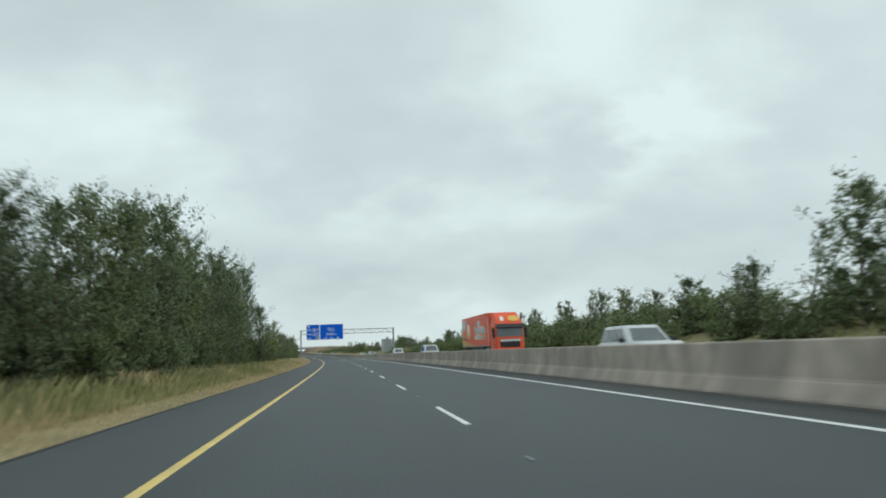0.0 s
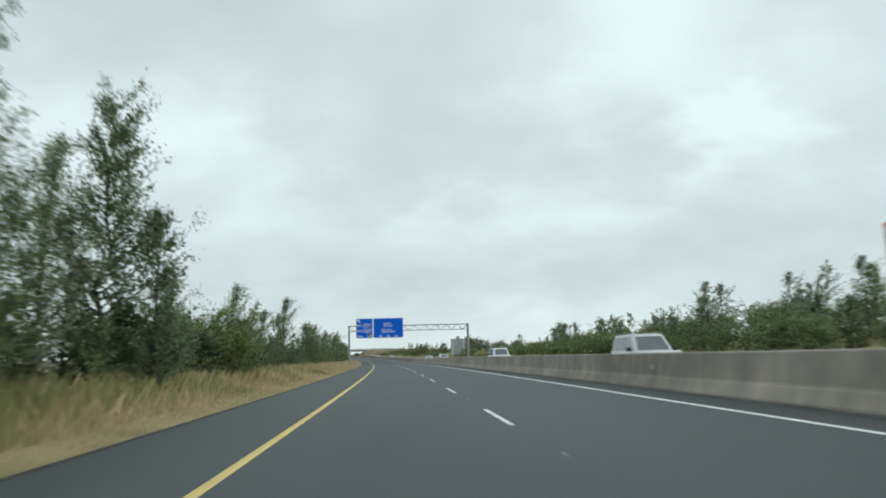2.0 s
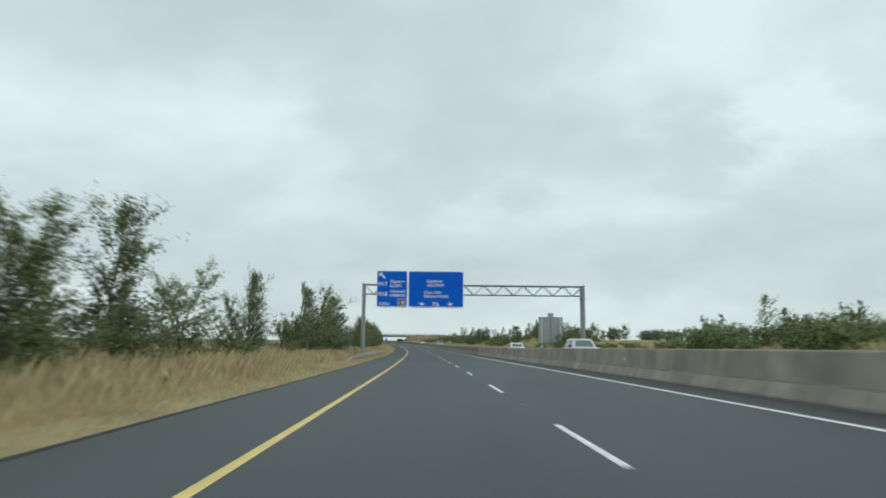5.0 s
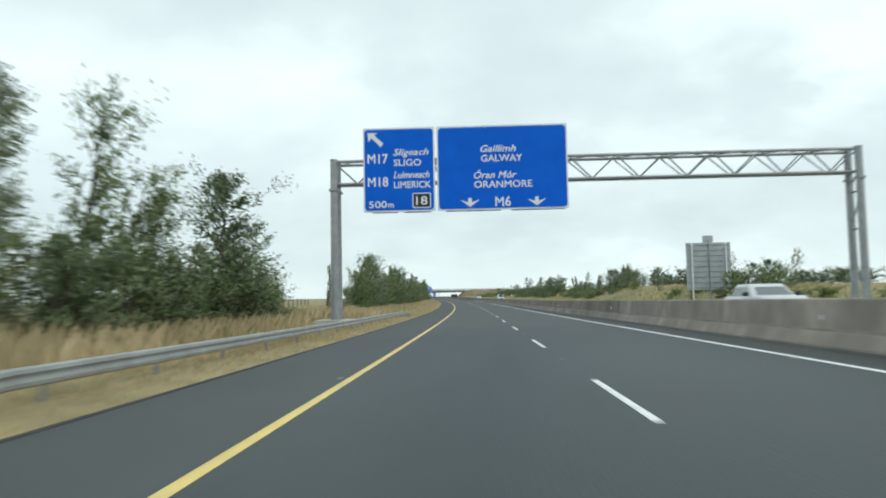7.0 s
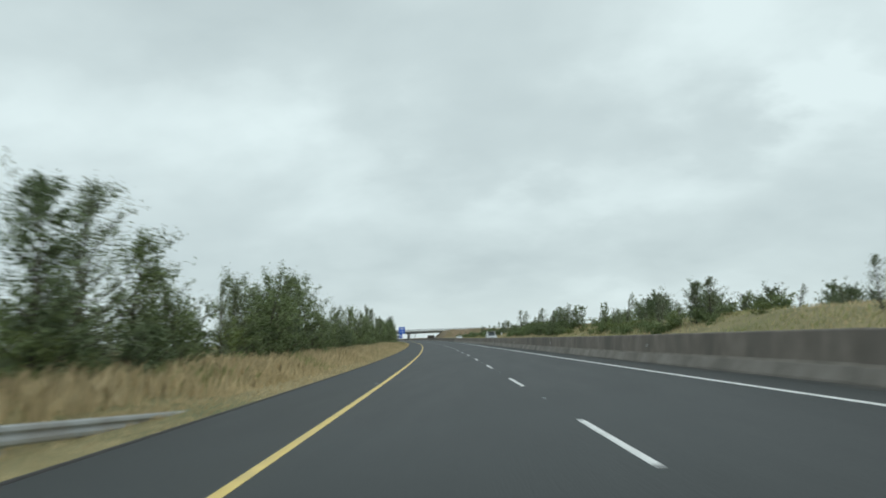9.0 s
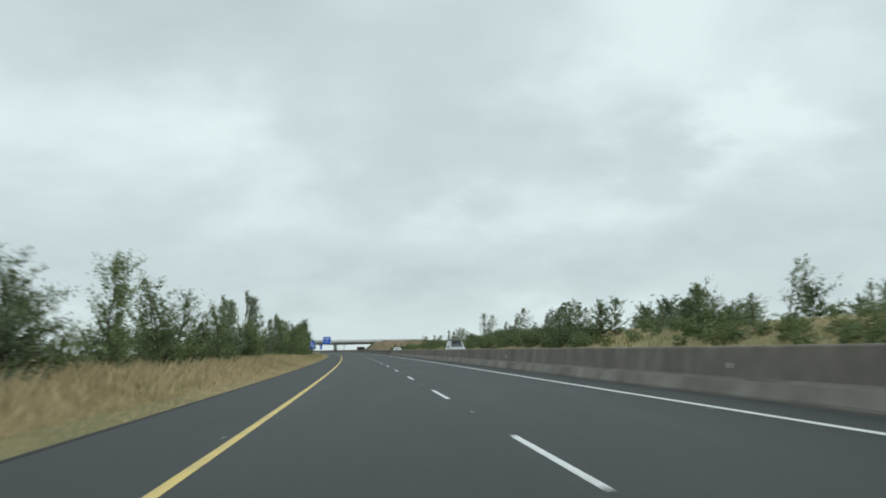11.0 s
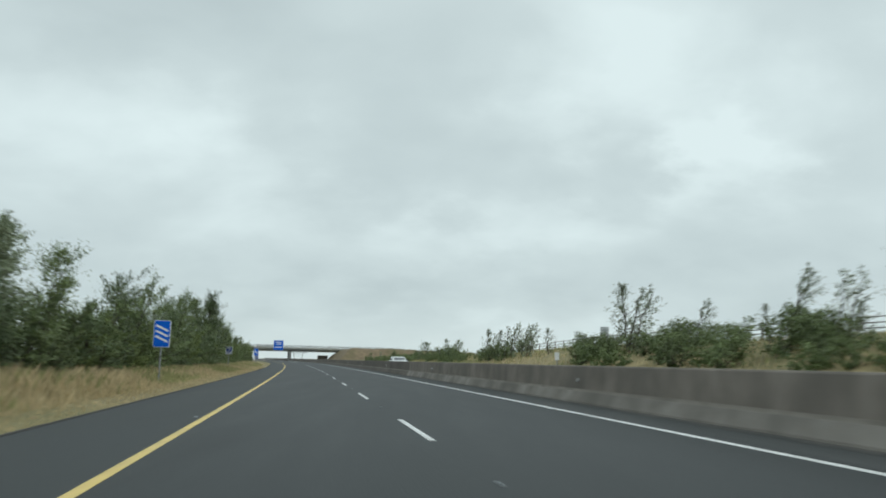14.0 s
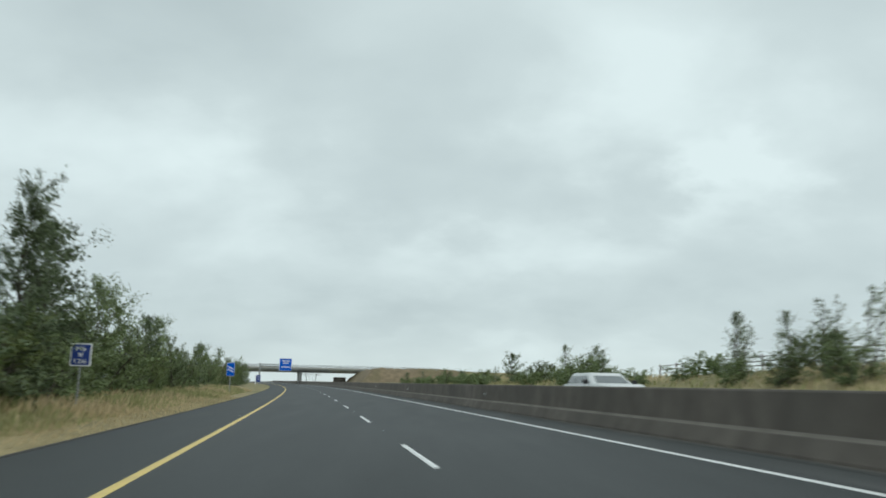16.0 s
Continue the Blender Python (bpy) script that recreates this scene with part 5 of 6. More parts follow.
def grow(seed, height, reach_, limbs, twigs, per_twig, leaf, mat, lean=0.0, low=0.15, shape="plume", stems=1, rise=0.9, wind=0.25, dense=1.0):
    """One tree's trunk mesh and crown mesh, foot at the origin; x is downwind."""
    rng = np.random.default_rng(seed)
    wood = Shape()
    a_pts, b_pts, loose_, outer_, heart_ = [], [], [], [], []
    for stem in range(stems):
        foot = np.array([0.0, 0.0, -0.3]) + (rng.normal(0, 0.14 * reach_, 3) * (1, 1, 0) if stems > 1 else 0)
        top = height * (1.0 if stem == 0 else rng.uniform(0.62, 0.95))
        away = rng.uniform(0, 2 * np.pi)
        splay = 0.0 if stems == 1 else 0.55 * reach_ / height * rng.uniform(0.5, 1.4)
        drift = np.array([lean + np.cos(away) * splay + rng.normal(0, 0.02), np.sin(away) * splay + rng.normal(0, 0.03), 0])
        n = 8 if stems == 1 else 5
        pts = [foot + np.array([0, 0, (top + 0.3) * i / n]) + drift * top * (i / n) ** 1.5 + rng.normal(0, 0.012, 3) * height * (0 < i < n) * (1, 1, 0.2) for i in range(n + 1)]
        r = 0.010 * top + 0.02
        for i in range(n):
            wood.tube(pts[i], pts[i + 1], r * (1 - i / n) ** 0.8 + 0.008, r * (1 - (i + 1) / n) ** 0.8 + 0.008, 5 if stems == 1 else 3, False)
        count = max(6, limbs // stems)
        lumps = rng.uniform(0.6, 1.25, (count // 5 + 2, 3)) if dense > 0.6 else np.ones((count // 5 + 2, 3))
        for q in range(count):
            f = low + (0.985 - low) * ((q + rng.uniform(0, 1)) / count) ** 1.2
            at_ = min(int(f * n), n - 1)
            base = pts[at_] + (pts[at_ + 1] - pts[at_]) * (f * n - at_)
            g = (f - low) / (1 - low)
            length = reach_ * profile(shape, g) * rng.uniform(0.45, 1.15) * (0.8 if stems > 1 else 1.0)
            ang = q * 2.4 + rng.normal(0, 0.5)
            length *= lumps[q // 5, int(ang / 2.1) % 3]
            up = rise * rng.uniform(0.4, 1.3) * (0.45 + 0.75 * g) + 0.25 * g
            way = np.array([np.cos(ang) + wind, np.sin(ang), up])
            way /= np.linalg.norm(way)
            bend = np.array([wind * 0.5, 0, 0.35])
            line = [base + way * length * k + bend * length * k * k * 0.5 for k in (0, 0.5, 1.0)]
            rr = min(r * (1 - f) * 0.55 + 0.008, 0.05)
            if rr > 0.02:
                wood.tube(line[0], line[1], rr, rr * 0.7, 3, False)
                wood.tube(line[1], line[2], rr * 0.7, 0.004, 3, False)
            else:
                wood.tube(line[0], line[2], rr, 0.004, 3, False)
            for _ in range(twigs):
                k = rng.uniform(0.18, 1.0) ** 0.8
                p0 = base + way * length * k + bend * length * k * k * 0.5
                turn = way + rng.normal(0, 0.62, 3) + np.array([wind * 0.5, 0, 0.3])
                turn /= np.linalg.norm(turn)
                span = (0.16 * length + 0.22) * rng.uniform(0.6, 1.5) + 0.02 * height * (1 - k)
                a_pts.append(p0)
                b_pts.append(p0 + turn * span)
                loose_.append(0.05 + 0.09 * rng.random() + 0.018 * length)
                outer_.append(1 - (1 - k) * (1 - g) ** 0.35)
                heart_.append(base * (1, 1, 0.86))
        for k in range(twigs):
            p0 = pts[n] - (pts[n] - pts[n - 1]) * rng.uniform(0, 1.2)
            turn = np.array([wind + rng.normal(0, 0.35), rng.normal(0, 0.35), 1.0])
            a_pts.append(p0)
            b_pts.append(p0 + turn * (0.02 * height + 0.1) * rng.uniform(0.4, 1.2))
            loose_.append(0.07)
            outer_.append(1.0)
            heart_.append(pts[n] * (1, 1, 0.8))
    a_, b_, z = np.array(a_pts), np.array(b_pts), np.array(loose_)
    m = len(a_)
    idx = np.repeat(np.arange(m), rng.poisson(per_twig, m))
    k = len(idx)
    p = a_[idx] + (b_ - a_)[idx] * rng.uniform(0.0, 1.1, (k, 1)) + rng.normal(0, 1, (k, 3)) * z[idx][:, None]
    p[:, 2] = np.maximum(p[:, 2], 0.04)
    d = (b_ - a_)[idx]
    d = d / np.linalg.norm(d, axis=1, keepdims=True) * 0.9 + rng.normal(0, 0.75, (k, 3)) + (wind, 0, -0.1)
    d /= np.linalg.norm(d, axis=1, keepdims=True)
    w = np.cross(d, rng.normal(0, 1, (k, 3)))
    w /= np.linalg.norm(w, axis=1, keepdims=True)
    reach_out = np.clip(np.array(outer_)[idx], 0, 1)[:, None]
    size = leaf * rng.uniform(0.6, 1.3, (k, 1)) * (1 + dense * (0.85 - 1.15 * reach_out))
    out = p - np.array(heart_)[idx]
    out = out / (np.linalg.norm(out, axis=1, keepdims=True) + 1e-6) + (0, 0, 0.25)
    turned = np.sign((np.cross(w, d) * out).sum(1, keepdims=True))
    w = w * np.where(turned == 0, 1, turned)
    shade = out * 0.8 + np.cross(w, d) * 0.55
    shade /= np.linalg.norm(shade, axis=1, keepdims=True)
    fit = height / np.percentile(p[:, 2], 99.7)
    p[:, 2] *= fit
    wood.v = [(x, y, z * fit) for x, y, z in wood.v]
    v = np.stack([p - d * size * 0.8 - w * size * 0.48, p - d * size * 0.8 + w * size * 0.48, p + d * size], 1).reshape(-1, 3)
    crown = fast_mesh("crown", v, np.arange(3 * k).reshape(-1, 3), mat)
    crown.normals_split_custom_set_from_vertices(np.repeat(shade, 3, 0).tolist())
    return wood.mesh("trunk", BARK), crown


KINDS = {}
KINDS["alder"] = (grow(1, 8.0, 3.3, 60, 10, 10, 0.097, LEAF_DARK, 0.03, 0.08, "lumpy"), "dense dark green alder tree on the verge", 8.0)
KINDS["tall_alder"] = (grow(21, 12.0, 4.0, 90, 11, 11, 0.10, LEAF_DARK, 0.02, 0.10, "lumpy", rise=1.0, dense=0.8), "tall dark green alder with sky showing through", 12.0)
KINDS["broad"] = (grow(2, 8.0, 3.2, 60, 10, 11, 0.105, LEAF_MID, 0.0, 0.08, "oval"), "broad green roadside tree with dense leaves", 8.0)
KINDS["willow"] = (grow(3, 7.0, 4.0, 72, 10, 10, 0.095, LEAF_MID, 0.05, 0.03, "lumpy", stems=4, rise=0.9), "bushy green willow with several stems", 7.0)
KINDS["fresh_willow"] = (grow(23, 6.0, 2.8, 64, 10, 9, 0.088, LEAF_BRIGHT, 0.03, 0.02, "oval", stems=5, rise=0.9), "rounded fresh green willow bush with many stems", 6.0)
KINDS["birch"] = (grow(4, 8.0, 3.3, 56, 8, 9, 0.08, LEAF_PALE, 0.05, 0.12, "plume", rise=1.3, dense=0.45), "slender airy grey-green birch with gaps in its crown", 8.0)
KINDS["poplar"] = (grow(5, 8.0, 3.5, 64, 10, 9, 0.095, LEAF_MID, 0.06, 0.05, "lumpy", rise=1.0, wind=0.45), "pointed green poplar bent by the wind", 8.0)
KINDS["windswept"] = (grow(6, 7.0, 2.8, 56, 9, 10, 0.085, LEAF_PALE, 0.22, 0.05, "plume", stems=2, rise=1.1, wind=1.0, dense=0.45), "windswept grey-green willow leaning over", 7.0)
KINDS["round_tree"] = (grow(24, 4.8, 2.3, 40, 9, 10, 0.085, LEAF_DARK, 0.06, 0.40, "oval", stems=3, rise=0.7), "small round tree with bare lower stems", 4.8)
KINDS["conical"] = (grow(7, 8.0, 2.8, 44, 8, 8, 0.13, LEAF_DARK, 0.03, 0.05, "cone", rise=0.7), "dark green conical young tree", 8.0)
KINDS["shrub"] = (grow(8, 2.4, 1.9, 34, 7, 8, 0.075, LEAF_MID, 0.05, 0.02, "oval", stems=4), "low rounded green shrub in the grass", 2.4)
KINDS["gorse"] = (grow(9, 2.0, 2.0, 28, 6, 8, 0.10, LEAF_BRIGHT, 0.0, 0.02, "oval", stems=4), "low fresh green bush in the grass", 2.0)
KINDS["thicket"] = (grow(10, 4.0, 3.0, 46, 7, 9, 0.12, LEAF_DARK, 0.03, 0.01, "oval", stems=5, rise=0.5), "dense dark green thicket bush", 4.0)
KINDS["sapling"] = (grow(11, 5.0, 1.1, 22, 6, 7, 0.07, LEAF_PALE, 0.10, 0.15, "plume", rise=1.2, wind=0.6, dense=0.45), "thin airy sapling with small grey-green leaves", 5.0)
KINDS["bank_tree"] = (grow(12, 6.0, 3.0, 38, 7, 7, 0.13, LEAF_MID, 0.05, 0.03, "plume", stems=2, rise=1.0), "green young tree on the far bank", 6.0)
KINDS["bank_birch"] = (grow(13, 6.0, 2.4, 34, 6, 7, 0.10, LEAF_PALE, 0.06, 0.10, "plume", rise=1.1, wind=0.5, dense=0.45), "airy grey-green young birch on the far bank", 6.0)
KINDS["bank_alder"] = (grow(14, 6.0, 3.0, 42, 7, 8, 0.13, LEAF_DARK, 0.04, 0.03, "plume"), "dark green alder on the far bank", 6.0)
KINDS["bank_bush"] = (grow(15, 3.0, 3.0, 38, 6, 8, 0.13, LEAF_MID, 0.04, 0.02, "oval", stems=4, rise=0.8), "rounded green bush on the far bank", 3.0)
KINDS["scrub"] = (grow(25, 2.0, 2.5, 25, 5, 7, 0.135, LEAF_MID, 0.04, 0.02, "oval", stems=4, rise=0.8), "", 2.0)
KINDS["old_tree"] = (grow(16, 8.0, 4.4, 44, 7, 8, 0.20, LEAF_DARK, 0.0, 0.14, "oval"), "dark old tree standing beyond the bank", 8.0)
# second growths of the commonest kinds, so that neighbours differ
KINDS["willow_b"] = (grow(43, 7.0, 4.0, 72, 10, 10, 0.095, LEAF_MID, 0.07, 0.03, "lumpy", stems=3, rise=0.85, wind=0.35), KINDS["willow"][1], 7.0)
KINDS["alder_b"] = (grow(41, 8.0, 3.2, 60, 10, 10, 0.097, LEAF_DARK, 0.04, 0.07, "oval", rise=1.0), KINDS["alder"][1], 8.0)
KINDS["poplar_b"] = (grow(45, 8.0, 3.6, 64, 10, 9, 0.095, LEAF_MID, 0.08, 0.05, "lumpy", stems=2, rise=1.0, wind=0.5), KINDS["poplar"][1], 8.0)
KINDS["bank_birch_b"] = (grow(53, 6.0, 2.2, 30, 6, 7, 0.10, LEAF_PALE, 0.10, 0.08, "tall", stems=2, rise=1.2, wind=0.6, dense=0.45), KINDS["bank_birch"][1], 6.0)
KINDS["bank_tree_b"] = (grow(52, 6.0, 2.8, 38, 7, 7, 0.13, LEAF_MID, 0.07, 0.03, "oval", stems=3, rise=0.9), KINDS["bank_tree"][1], 6.0)
KINDS["thicket_b"] = (grow(50, 4.0, 2.8, 46, 7, 9, 0.115, LEAF_MID, 0.05, 0.01, "plume", stems=6, rise=0.7), "dense green thicket bush", 4.0)
PROTOTYPES, SCRUB = {}, []


def plant(kind, s, u, height, turn=None, rng=random, slim=1.0):
    if kind + "_b" in KINDS and rng.random() < 0.5:
        kind += "_b"
    (trunk_me, crown_me), label, full = KINDS[kind]
    size = height / full
    m = frame_at(s, u, -0.05, 0, True) @ Matrix.Rotation(radians(turn if turn is not None else rng.uniform(-70, 70)), 4, "Z")
    m = m @ Matrix.Diagonal((size * slim * rng.uniform(0.9, 1.15), size * slim * rng.uniform(0.9, 1.15), size, 1))
    if kind == "scrub" or (kind in ("gorse", "bank_bush") and 100 < s < 424):
        SCRUB.append((kind, m))
        return None
    bush = kind in ("shrub", "gorse", "thicket", "bank_bush", "fresh_willow", "thicket_b")
    if kind not in PROTOTYPES:
        ob = thing("bush" if bush else "tree", m, label, "bush" if bush else "tree", "roadside bushes" if bush else "roadside trees")
        part("trunk", trunk_me, None, ob)
        part("crown", crown_me, None, ob)
        PROTOTYPES[kind] = ob
        return ob
    made = PROTOTYPES[kind].copy()
    scene.collection.objects.link(made)
    made.matrix_basis = m
    for child in PROTOTYPES[kind].children:
        c = child.copy()
        scene.collection.objects.link(c)
        c.parent = made
    return made


# how far a crown leans over its foot, by its height
LEAN = {"windswept": 0.27, "poplar": 0.09, "old_tree": 0.0, "alder": 0.03, "tall_alder": 0.02, "broad": 0.0}


def plant_group(items, sway, rng):
    for kind, s, u, h, *slim in items:
        plant(kind, s, u - LEAN.get(kind, 0.05) * h, h, turn=rng.uniform(-sway, sway), rng=rng, slim=slim[0] if slim else 1.0)


# kind, place along the road, to its side, height
WOOD_EDGE = [("alder", 37, -11, 6.8), ("tall_alder", 41.5, -11, 7.4), ("alder", 46, -11, 7.8), ("broad", 50, -11, 9.1), ("tall_alder", 54.5, -11, 9.7), ("alder", 58.5, -11, 10.0), ("tall_alder", 63, -11, 11.3),
             ("broad", 67, -11, 9.2), ("tall_alder", 71.3, -11, 10.5), ("alder", 75.5, -11, 8.2), ("tall_alder", 81.5, -11, 10.7), ("alder", 85.4, -11, 9.4), ("tall_alder", 89.2, -11, 11.0),
             ("tall_alder", 92.8, -11.2, 10.3), ("willow", 96, -12, 6.4), ("birch", 98.6, -11, 8.6, 0.8), ("tall_alder", 103.6, -11, 12.0, 0.92), ("alder", 103.4, -9, 7.4, 0.8), ("alder", 101.5, -11.5, 7.0, 0.8)]
TREES_BEFORE_BRIDGE = [("birch", 113.3, -11.4, 5.4), ("fresh_willow", 116.5, -11, 5.2, 1.1), ("fresh_willow", 120.5, -10.6, 4.4, 1.2), ("fresh_willow", 118.6, -9.4, 5.0, 0.9), ("birch", 119.6, -9.4, 5.9, 0.9),
                       ("willow", 121.4, -9.4, 4.7, 0.9), ("fresh_willow", 129.5, -11.2, 3.8, 1.1), ("fresh_willow", 118, -9.8, 3.0, 1.4), ("birch", 140.6, -11.2, 5.6), ("sapling", 145.5, -11.4, 3.4), ("birch", 153.8, -11, 7.8),
                       ("poplar", 155.4, -11.6, 6.2), ("alder", 175.2, -11, 5.9), ("willow", 179, -11.2, 6.0), ("poplar", 182.4, -11, 6.6), ("willow", 186, -11.4, 5.2),
                       ("poplar", 192, -11.2, 6.7), ("willow", 199, -11.6, 4.8), ("willow", 207, -11.2, 4.0), ("alder", 212.4, -11, 6.0, 0.72), ("birch", 213.6, -11.5, 5.4),
                       ("old_tree", 147, -21, 6.2), ("old_tree", 152, -22, 6.4), ("old_tree", 157, -22, 6.0)]
TREES_PAST_BRIDGE = [("round_tree", 231, -11, 4.1), ("fresh_willow", 222.6, -11, 1.7, 1.5), ("fresh_willow", 225.4, -10.8, 1.9, 1.4), ("thicket", 228, -11.2, 1.7, 1.2), ("windswept", 241, -10.8, 7.6, 0.95),
                     ("alder", 238, -11, 5.0), ("poplar", 246.2, -11, 7.7, 0.95), ("birch", 249.4, -11, 5.3, 1.2), ("alder", 256.4, -11, 7.3, 1.25), ("willow", 260, -11.4, 5.0),
                     ("willow", 263.6, -11, 4.0), ("windswept", 285.6, -11, 4.3), ("sapling", 290.5, -11.2, 2.5), ("poplar", 297, -11, 5.8), ("willow", 300.5, -11.4, 5.2),
                     ("alder", 304.6, -11, 6.3), ("birch", 307.6, -11.2, 6.7), ("poplar", 312.2, -11, 5.8), ("willow", 315.6, -11.2, 4.7)]
TREES_MIDWAY = [("birch", 322.6, -11.2, 4.7, 0.6), ("birch", 325, -11.2, 4.8, 0.6), ("willow", 327, -11, 5.4), ("willow", 331, -11, 5.9), ("willow", 335.6, -11.2, 6.2),
                ("windswept", 342.4, -11, 6.8), ("willow", 345.8, -11, 6.9), ("willow", 339.5, -11.6, 6.0), ("willow", 354.6, -11, 4.3), ("poplar", 363.4, -11, 5.1),
                ("willow", 359, -11.4, 4.6), ("willow", 372, -11.4, 4.8), ("poplar", 380.4, -11, 5.9), ("willow", 387.6, -11, 5.4), ("poplar", 396, -11.4, 5.2),
                ("willow", 405, -11.4, 5.0), ("windswept", 413, -11, 5.8), ("windswept", 416.6, -11.2, 6.5), ("willow", 420, -11, 4.6)]
TREES_NEAR_END = [("willow", 428, -11.6, 4.4), ("windswept", 435.6, -11.2, 8.4, 0.95), ("willow", 431, -11.8, 5.0, 0.8), ("sapling", 439.6, -11, 2.8), ("windswept", 455.6, -11, 6.5),
                  ("willow", 459, -11.4, 6.0), ("windswept", 467.6, -11, 6.9), ("poplar", 473, -11.2, 6.3), ("alder", 482, -11, 6.3), ("willow", 487, -11, 6.1),
                  ("poplar", 490.6, -11.2, 5.8), ("alder", 497.6, -11, 6.1), ("willow", 503.6, -11, 6.5), ("poplar", 509, -11.2, 6.9), ("alder", 514.4, -11, 7.2),
                  ("willow", 520, -11.4, 6.6), ("tall_alder", 527.4, -11, 8.9), ("alder", 531.2, -11.2, 8.1), ("broad", 539.6, -11.2, 6.6), ("willow", 545.4, -11, 5.5),
                  ("alder", 551.6, -11, 5.6), ("poplar", 556.8, -11, 5.9), ("willow", 563, -11.4, 4.8), ("willow", 570.2, -11, 4.4)]
# start, end, step along the road, height
UNDERGROWTH = [(99, 113, 3.5, 3.0), (111, 132, 2.6, 3.4), (133, 160, 2.6, 3.0), (160, 172, 5, 1.7), (173, 196, 4, 2.4), (196, 215, 5, 1.8), (234, 265, 2.8, 3.2), (268, 294, 7, 1.1), (295, 316, 3.2, 2.7),
               (324, 349, 3.2, 3.0), (349, 431, 3.6, 2.6), (441, 453, 4, 1.5), (452, 470, 3.2, 3.0), (470, 562, 2.8, 3.7), (562, 576, 4, 2.6)]


# crowns that stand out on the far bank: place along the road, height
BANK_CROWNS = [(50.7, 8.2), (55.7, 6.6), (70.6, 4.8), (86, 4.9), (95.3, 5.9), (115, 4.9), (123, 4.9), (136, 5.6), (146, 4.2), (160, 3.4), (168, 4.0), (180, 4.3), (187, 4.7), (194, 5.1), (222, 4.2), (234, 2.5), (296, 3.1),
               (330, 3.7), (358, 4.3), (362, 4.6), (376, 3.9), (390, 4.8), (402, 4.2), (431, 3.8), (437, 4.4), (444, 3.7), (458, 2.9), (470.6, 4.4), (495.5, 5.8), (516, 3.0), (541, 3.7), (566, 3.8), (572, 4.1), (592, 4.2)]


def plant_rows():
    rng = random.Random(21)
    # left: a dense wood at the start, then single trees and groups
    plant_group(WOOD_EDGE, 40, rng)
    for s in range(16, 96, 4):
        h = float(np.interp(s, [14, 42, 58, 78, 97], [5.0, 7.0, 8.6, 8.8, 8.2]))
        plant(rng.choice(["alder", "broad", "willow", "tall_alder"]), s + rng.uniform(-1.5, 1.5), -rng.uniform(13, 15.5), h * rng.uniform(0.8, 0.98), rng=rng)
        plant("thicket", s + rng.uniform(-2, 2), -rng.uniform(9.6, 10.8), rng.uniform(2.2, 3.4), rng=rng)
        plant("thicket", s + 2 + rng.uniform(-2, 2), -rng.uniform(11, 13), rng.uniform(3.6, 4.8), rng=rng)
    for stretch in (TREES_BEFORE_BRIDGE, TREES_PAST_BRIDGE, TREES_MIDWAY, TREES_NEAR_END):
        plant_group(stretch, 16, rng)
    # undergrowth between them
    for s0, s1, step, tall in UNDERGROWTH:
        for s in np.arange(s0, s1, step).tolist():
            kind = rng.choice(["thicket", "thicket", "fresh_willow", "shrub"]) if tall > 2 else rng.choice(["thicket", "shrub", "shrub"])
            plant(kind, s + rng.uniform(-1.2, 1.2), -rng.uniform(10.4, 12.2), tall * rng.uniform(0.8, 1.15), rng=rng)
            if tall > 2.2 and rng.random() < 0.5:
                plant("thicket", s + rng.uniform(-1.2, 1.2), -rng.uniform(12.4, 14), tall * rng.uniform(1.0, 1.3), rng=rng)
    for s in range(576, 700, 8):
        plant(rng.choice(["willow", "poplar", "conical"]), s + rng.uniform(-2, 2), -rng.uniform(11.2, 13), 5.0 * rng.uniform(0.8, 1.2), turn=rng.uniform(-18, 18), rng=rng)
    # right: bushes and trees on the far bank
    for s in range(34, 150, 4):
        plant(rng.choice(["bank_alder", "bank_tree", "bank_birch", "bank_birch", "bank_alder"]), s + rng.uniform(-2, 2), rng.uniform(25.5, 31), rng.uniform(3.4, 5.8) * (1.4 if s < 56 else 0.95), rng=rng)
        plant(rng.choice(["bank_bush", "bank_bush", "bank_alder"]), s + rng.uniform(-2, 2), rng.uniform(24.2, 28), rng.uniform(2.0, 3.4), rng=rng)
        plant("bank_bush", s + rng.uniform(-2, 2), rng.uniform(27, 32), rng.uniform(2.0, 3.2), rng=rng)
        plant("bank_bush", s + rng.uniform(-2, 2), rng.uniform(23, 25), rng.uniform(1.5, 2.4), rng=rng)
    for s in range(150, 236, 5):
        plant(rng.choice(["bank_alder", "bank_birch", "bank_tree", "bank_birch"]), s + rng.uniform(-2, 2), rng.uniform(26, 34), rng.uniform(2.4, 3.8) * (1.25 if s < 215 else 1.0), rng=rng)
        plant(rng.choice(["bank_bush", "bank_bush", "gorse"]), s + rng.uniform(-3, 3), rng.uniform(24.5, 30), rng.uniform(1.5, 2.4), rng=rng)
        for _ in range(3):
            plant("scrub", s + rng.uniform(-3, 3), rng.uniform(23, 33), rng.uniform(1.3, 2.5) * (1.2 if s < 215 else 1.0), rng=rng)
    for s in range(238, 305, 6):
        plant("gorse", s + rng.uniform(-3, 3), rng.uniform(24, 27), rng.uniform(0.8, 1.3), rng=rng)
        plant("scrub", s + rng.uniform(-3, 3), rng.uniform(23, 25), rng.uniform(0.7, 1.2), rng=rng)
    plant("bank_birch", 305, 27, 4.4, rng=rng)
    plant("bank_birch", 308, 28, 3.2, rng=rng)
